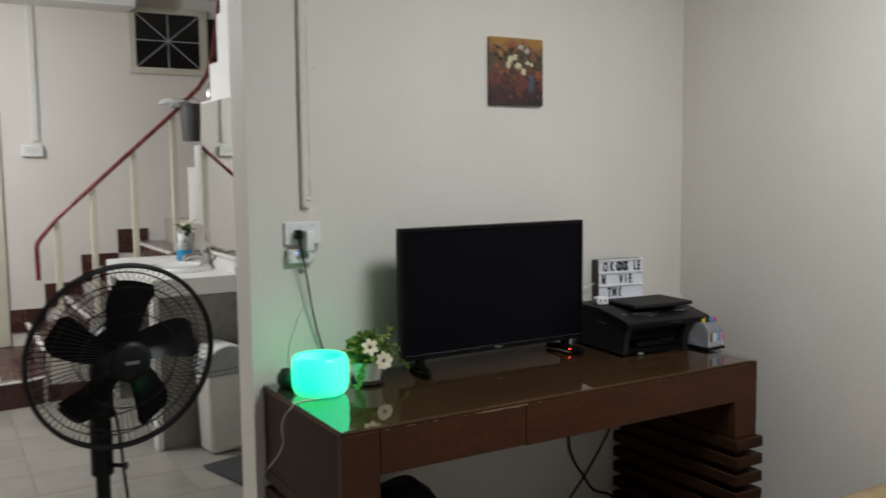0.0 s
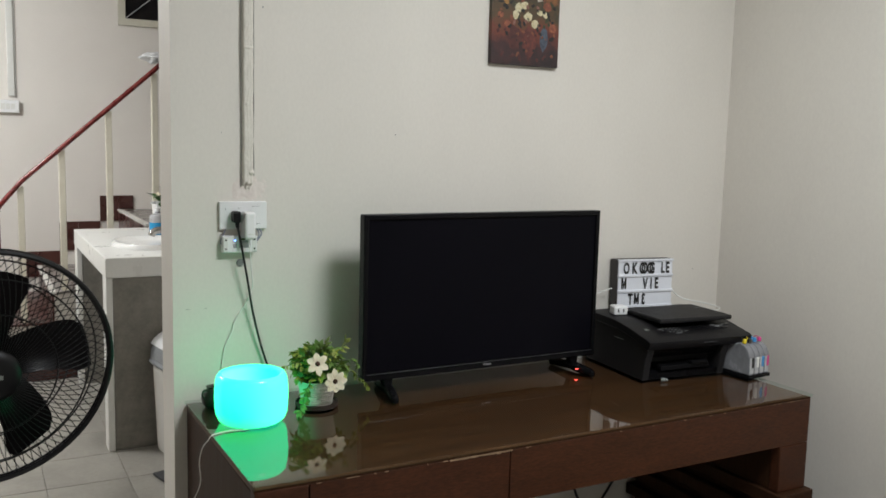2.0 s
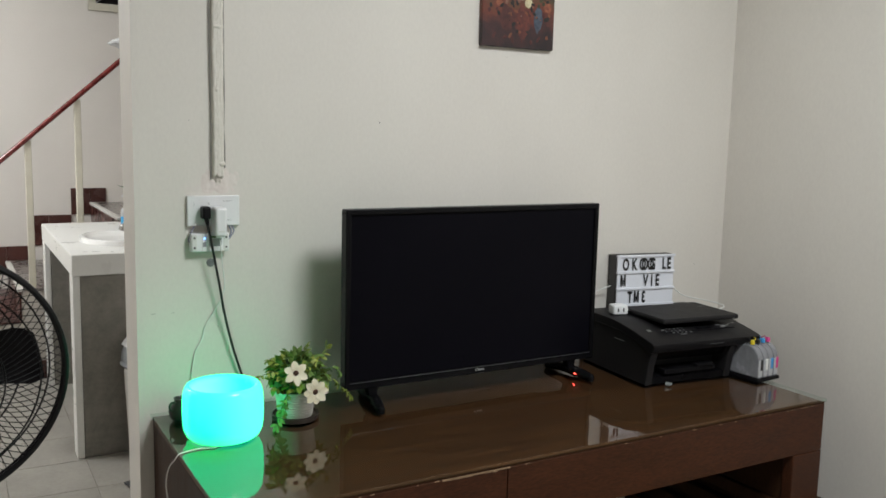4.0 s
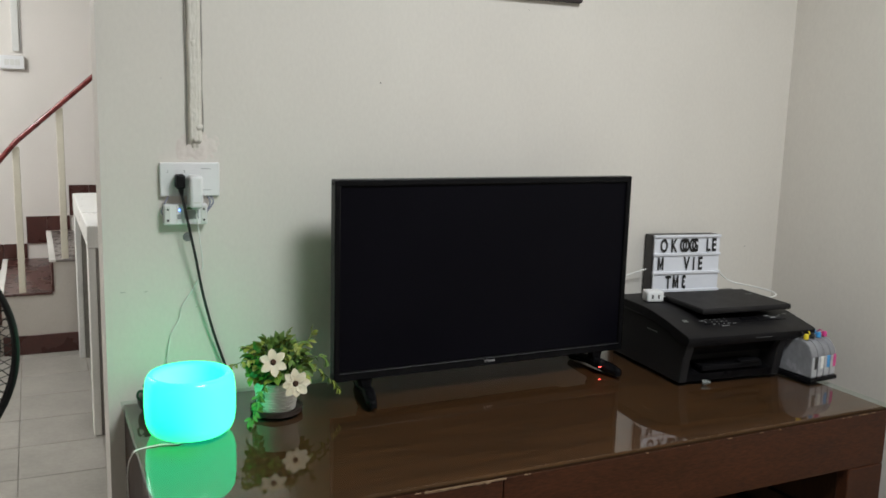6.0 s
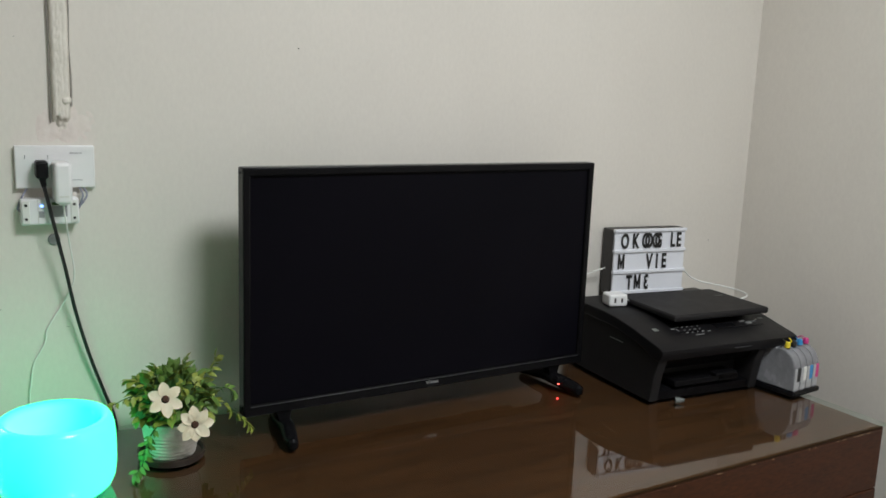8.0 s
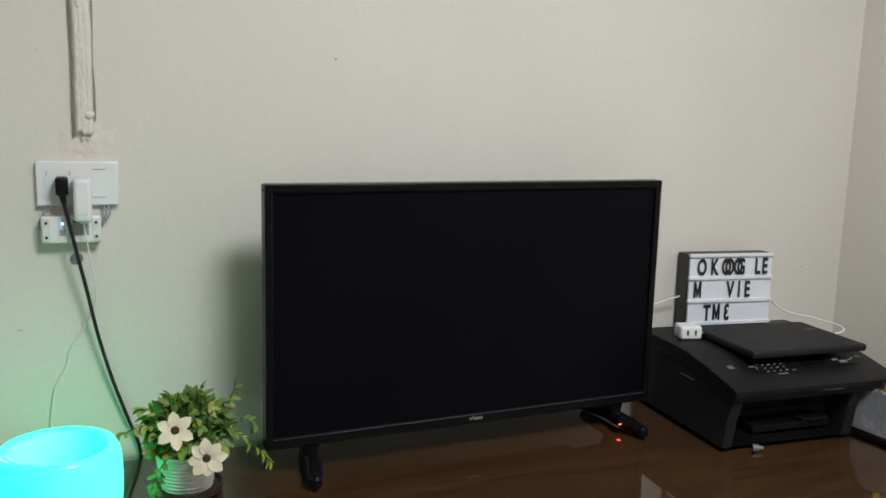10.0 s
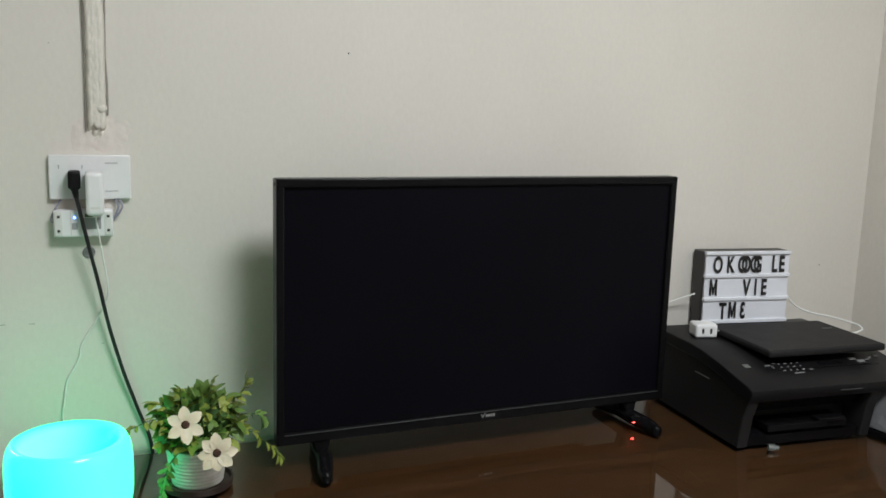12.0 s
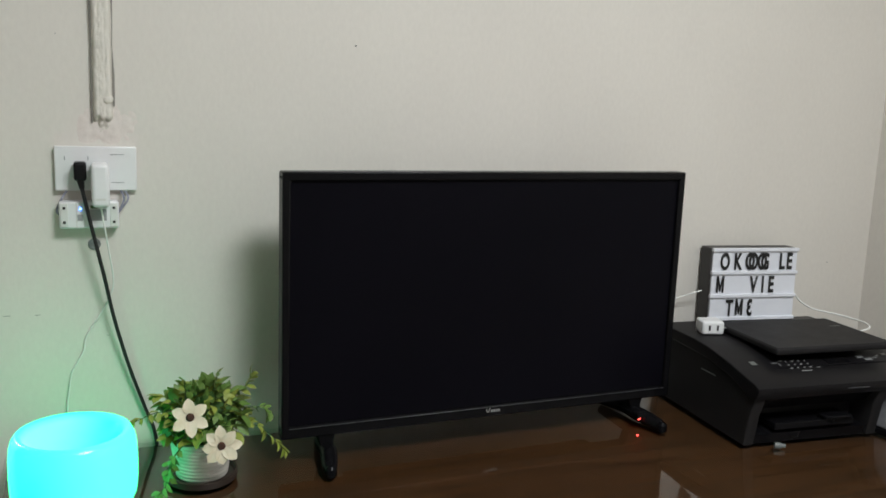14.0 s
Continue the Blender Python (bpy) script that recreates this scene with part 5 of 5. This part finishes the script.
for i in range(3):
    part("rocker", box(0.026 + 0.028 * i, 0.050 + 0.028 * i, -0.0365, -0.033, 0.022, 0.056, 0.002), M_OFFWHITE, _f)
_f = thing("wiring_duct", pose(0.800, FAR_Y, 1.535), "white square wiring duct down the stair wall", "wiring duct", "", "structure")
part("duct", box(-0.008, 0.030, -0.020, 0, 0, 2.43 - 1.535, 0.003), M_OFFWHITE, _f)
part("duct_cable", tube([(0.036, -0.006, 0.0), (0.037, -0.006, 0.45), (0.036, -0.006, 0.89)], 0.004, 6), M_WCORD, _f)
_d = thing("door_1", pose(-0.36, FAR_Y, 0.160), "cream painted door frame on the stair wall", "door frame", "", "structure")
part("jamb", box(0.84, 0.955, -0.018, 0, 0, 1.60, 0.004), M_FRAME, _d)
part("jamb", box(0.0, 0.10, -0.018, 0, 0, 1.60, 0.004), M_FRAME, _d)
part("head", box(0.0, 0.955, -0.018, 0, 0, 0.09, 0.004), M_FRAME, _d).location = (0, 0, 1.6005)
part("gap", box(0.9555, 0.9615, -0.004, 0, 0, 1.69), M_DARKSIDE, _d, "dark gap beside the frame")
part("door_leaf", box(0.101, 0.839, -0.010, 0, 0, 1.60, 0.002), M_POST, _d, "plain closed cream door")


# ---- sink counter ----
def build_counter():
    c = thing("sink_counter", pose(1.040, 4.213, 0), "concrete sink counter with a white tiled top", "sink counter")
    L, W, H = 1.185, 0.571, 0.818
    top = bmesh.new()
    box(0.0, 0.413, -0.012, L, H - 0.085, H, 0.006, 2, top)
    box(0.41, W, 0.575, L - 0.002, H - 0.083, H - 0.0005, 0.004, 2, top)
    part("countertop", top, M_COUNTER, c, "thick white counter slab")
    part("end_panel", box(0.030, 0.413, 0.0, 0.085, 0, H - 0.0855, 0.004), M_CONCRETE, c, "rough grey concrete end panel")
    part("edge_strip", box(0.002, 0.0295, -0.004, 0.087, 0, H - 0.0855, 0.004), M_COUNTER, c, "white tiled edge of the end panel")
    part("end_panel", box(0.030, W, L - 0.085, L, 0, H - 0.0855, 0.004), M_CONCRETE, c)
    part("edge_strip", box(0.002, 0.0295, L - 0.087, L, 0, H - 0.0855, 0.004), M_COUNTER, c)
    part("back_panel", box(0.37, 0.413, 0.0855, L - 0.0875, 0, H - 0.0855), M_CONCRETE, c)
    part("backsplash", box(0.400, 0.414, 0.0, 0.56, H + 0.0005, H + 0.040, 0.002), M_COUNTER, c)
    b = part("basin", lathe([(0.0, 0.004), (0.10, 0.005), (0.150, 0.010), (0.170, 0.018), (0.180, 0.022), (0.196, 0.020), (0.204, 0.010), (0.206, 0.0)], 48), M_CERAMIC, c, "white oval wash basin")
    b.matrix_basis = Matrix.Translation((0.235, 0.40, H + 0.0005)) @ Matrix.Diagonal((0.74, 1.05, 1, 1))
    return c


build_counter()


def build_tap():
    t = thing("basin_tap", pose(1.412, 4.63, 0.8185, 0, 0, 0), "chrome mixer tap beside the basin", "tap")
    part("tap_body", lathe([(0, 0), (0.036, 0), (0.036, 0.010), (0.028, 0.014), (0.028, 0.062), (0.032, 0.076), (0.026, 0.092), (0, 0.096)], 24), M_CHROME, t)
    part("spout", tube(smooth_line([(0, 0, 0.045), (-0.05, -0.01, 0.066), (-0.105, -0.02, 0.060), (-0.118, -0.022, 0.040)], 6), 0.016, 12), M_CHROME, t)
    part("lever", tube([(0, 0, 0.080), (0.03, 0.02, 0.098), (0.055, 0.035, 0.104)], [0.013, 0.012, 0.009], 10), M_CHROME, t)
    return t


build_tap()


def build_soap():
    s = thing("soap_bottle", pose(1.402, 5.04, 0.8185), "pump bottle half full of blue hand soap", "soap bottle")
    part("bottle", lathe([(0, 0), (0.038, 0), (0.041, 0.006), (0.041, 0.062), (0, 0.062)], 24), M_SOAP, s, "lower half full of blue soap")
    part("shoulder", lathe([(0.0405, 0.0625), (0.0405, 0.085), (0.034, 0.100), (0.014, 0.108), (0.014, 0.116), (0, 0.116)], 24), M_TANKFRONT, s, "empty milky upper half")
    part("label", box(-0.026, 0.012, -0.0425, -0.036, 0.020, 0.044, 0.002, 1), M_CYAN, s, "dark blue printed label")
    part("pump", lathe([(0.016, 0.1165), (0.016, 0.130), (0.006, 0.134), (0.006, 0.158), (0.014, 0.160), (0.014, 0.168), (0, 0.168)], 18), M_WHITE, s, "white pump head")
    part("nozzle", tube([(0, 0, 0.164), (-0.030, -0.02, 0.164), (-0.036, -0.024, 0.158)], 0.005, 8), M_WHITE, s)
    return s


build_soap()
_v = thing("white_cup", pose(1.440, 5.13, 0.8185), "white cup with a white flower and leaves", "cup")
part("cup", lathe([(0, 0), (0.040, 0), (0.046, 0.10), (0.050, 0.150), (0.046, 0.150), (0.040, 0.01), (0, 0.01)], 24), M_CERAMIC, _v)
fl = bmesh.new()
gr = random.Random(8)
for i in range(30):
    add(fl, leaf_mesh(0.05, 0.03, 0.3, 0.4, 3), Matrix.Translation((gr.uniform(-0.03, 0.03), gr.uniform(-0.03, 0.03), 0.15 + gr.uniform(0, 0.05))) @ Matrix.Rotation(gr.uniform(0, 6.28), 4, "Z") @ Matrix.Rotation(gr.uniform(-0.5, 1.0), 4, "X"))
tagged(part("leaves", fl, M_LEAF_DARK, _v, "", 60), kind="stuff")
for i in range(5):
    part("petal", add(bmesh.new(), leaf_mesh(0.042, 0.034, 0.3, 0.3, 4), Matrix.Translation((-0.015, -0.03, 0.19)) @ Matrix.Rotation(i * 1.257, 4, "Y") @ Matrix.Rotation(0.5, 4, "X")), M_PETAL, _v, "white petal", 60)


# ---- bin, mat, bucket ----
def build_bin():
    b = thing("swing_bin", pose(1.322, 4.085, 0, 0, 0, 8), "tall cream plastic swing bin with grey rim", "bin")
    body = bmesh.new()
    lo = box(-0.105, 0.105, -0.085, 0.085, 0.0, 0.385, 0.028, 4)
    for v in lo.verts:
        k = 0.86 + 0.14 * v.co.z / 0.385
        v.co.x *= k
        v.co.y *= k
    add(body, lo)
    part("bin_body", body, M_BIN, b, "cream tapered bin body")
    part("rim", box(-0.114, 0.114, -0.094, 0.094, 0.375, 0.402, 0.014, 3), M_BINRIM, b, "grey rim")
    arch = [(0.108 * math.cos(math.pi * i / 14), 0.402 + 0.104 * math.sin(math.pi * i / 14) ** 0.8) for i in range(15)]
    part("hood", prism(arch, -0.088, 0.088, "y", 0.006), M_BINRIM, b, "grey rounded hood")
    span = range(3, 13)
    outer = [(0.114 * math.cos(math.pi * i / 14), 0.404 + 0.112 * math.sin(math.pi * i / 14) ** 0.8) for i in span]
    inner = [(0.1085 * math.cos(math.pi * i / 14), 0.4025 + 0.1045 * math.sin(math.pi * i / 14) ** 0.8) for i in reversed(span)]
    part("swing_lid", prism(outer + inner, -0.091, 0.091, "y", 0.001), M_WHITE, b, "white curved swing lid")
    return b


build_bin()
_r = thing("floor_mat", pose(1.305, 3.675, 0.0045, 0, 0, 14), "dark grey rectangular floor mat", "mat")
part("mat_pad", box(-0.098, 0.098, -0.22, 0.22, 0, 0.010, 0.004, 2), M_MAT, _r)
_q = thing("hanging_bucket", pose(1.575, 5.455, 1.475), "grey plastic bucket hung on the handrail with a plastic bag", "bucket")
bk = lathe([(0, 0.03), (0.050, 0.03), (0.052, 0.036), (0.066, 0.245), (0.070, 0.248), (0.070, 0.256), (0.063, 0.256), (0.048, 0.04), (0, 0.04)], 24)
part("bucket_body", bk, M_BUCKET, _q)
part("bail", tube([(0.067 * math.cos(a), 0.0, 0.250 + 0.045 * math.sin(a)) for a in [i * math.pi / 12 for i in range(13)]], 0.003, 6), M_CHROME, _q, "wire handle")


def crumpled(name, m, size, material, seed, label):
    g = bmesh.new()
    bmesh.ops.create_icosphere(g, subdivisions=4, radius=1)
    for v in g.verts:
        k = 1 + 0.35 * noise.noise(v.co * 2.2 + Vector((seed, 0, 0))) + 0.18 * noise.noise(v.co * 6 + Vector((0, seed, 0)))
        v.co = Vector((v.co.x * size[0] * k, v.co.y * size[1] * k, v.co.z * size[2] * k))
    ob = thing(name, m, label, "plastic bag")
    part("folded_film", g, material, ob, "", 25)
    return ob


crumpled("plastic_bag", pose(1.480, 5.450, 1.735), (0.085, 0.045, 0.028), M_BAG, 3, "crumpled white plastic bag lying over the handrail")
_t = thing("metal_tin", pose(1.500, 4.742, 1.6905), "small silver tin standing on the stepped wall", "tin")
part("tin_body", lathe([(0, 0), (0.021, 0), (0.0225, 0.002), (0.0225, 0.060), (0.021, 0.063), (0.021, 0.072), (0, 0.072)], 24), M_CHROME, _t)
_t = thing("stair_opening", pose(1.990, FAR_Y, 1.930), "dark brown upper opening beside the small window", "opening", "", "structure")
part("dark_panel", box(0, 0.30, -0.008, -0.0005, 0, 0.50, 0.001, 1), M_NIGHT, _t)
part("jamb", box(-0.004, -0.0005, -0.026, -0.0005, 0, 0.50), M_FRAME, _t)


# ---- ceiling lamps ----
def build_lamps():
    a = thing("ceiling_light", pose(ROOM_LAMP[0], ROOM_LAMP[1], CEIL - 0.001), "round white flush ceiling light, lit", "ceiling light")
    part("lamp_base", lathe([(0, 0), (0.19, 0), (0.19, -0.030), (0.165, -0.032), (0, -0.032)], 36), M_WHITE, a)
    part("lamp_shade", lathe([(0.162, -0.0325), (0.160, -0.060), (0.150, -0.068), (0, -0.070)], 36), M_LAMPFACE, a, "glowing white shade")
    b = thing("tube_light", pose(STAIR_LAMP[0], STAIR_LAMP[1], STAIR_LAMP[2], 0, 0, 90), "white fluorescent tube light hung from the ceiling, lit", "ceiling light")
    for u in (-0.4, 0.4):
        part("rod", tube([(u, 0, -0.002), (u, 0, CEIL - 0.001 - STAIR_LAMP[2])], 0.004, 8), M_WHITE, b)
    part("batten", box(-0.62, 0.62, -0.035, 0.035, -0.045, 0, 0.006), M_WHITE, b)
    part("tube", tube([(-0.59, 0, -0.060), (0.59, 0, -0.060)], 0.0135, 12), M_LAMPFACE, b, "glowing tube")


build_lamps()

# ---- floor ----
PX, PY, GX, GY = 0.290, 0.300, 0.780, 3.890
floor = fixed("floor", box(WEST - 0.15, 3.2, SOUTH - 0.15, FAR_Y + 0.15, -0.10, -0.0035), M_GROUT, "beige square floor tiles with dark joints", "floor")
one = box(0.0015, PX - 0.0015, 0.0015, PY - 0.0015, -0.0032, 0.0, 0.0012, 1)
tile_mesh = finish(one, "tile", M_TILE)
rest = bmesh.new()
for i in range(-9, 8):
    for j in range(-19, 10):
        x, y = GX + i * PX, GY + j * PY
        if x < WEST - 0.1 or x + PX > 3.19 or y < SOUTH - 0.1 or y + PY > FAR_Y + 0.1:
            continue
        if -3 <= i <= 2 and -5 <= j <= 5:
            t = new("tile", tile_mesh)
            t.parent = floor
            t.location = (x, y, 0)
        else:
            box(x + 0.0015, x + PX - 0.0015, y + 0.0015, y + PY - 0.0015, -0.0032, 0.0, 0, 1, rest)
tagged(part("outer_tiles", rest, M_TILE, floor), kind="stuff")
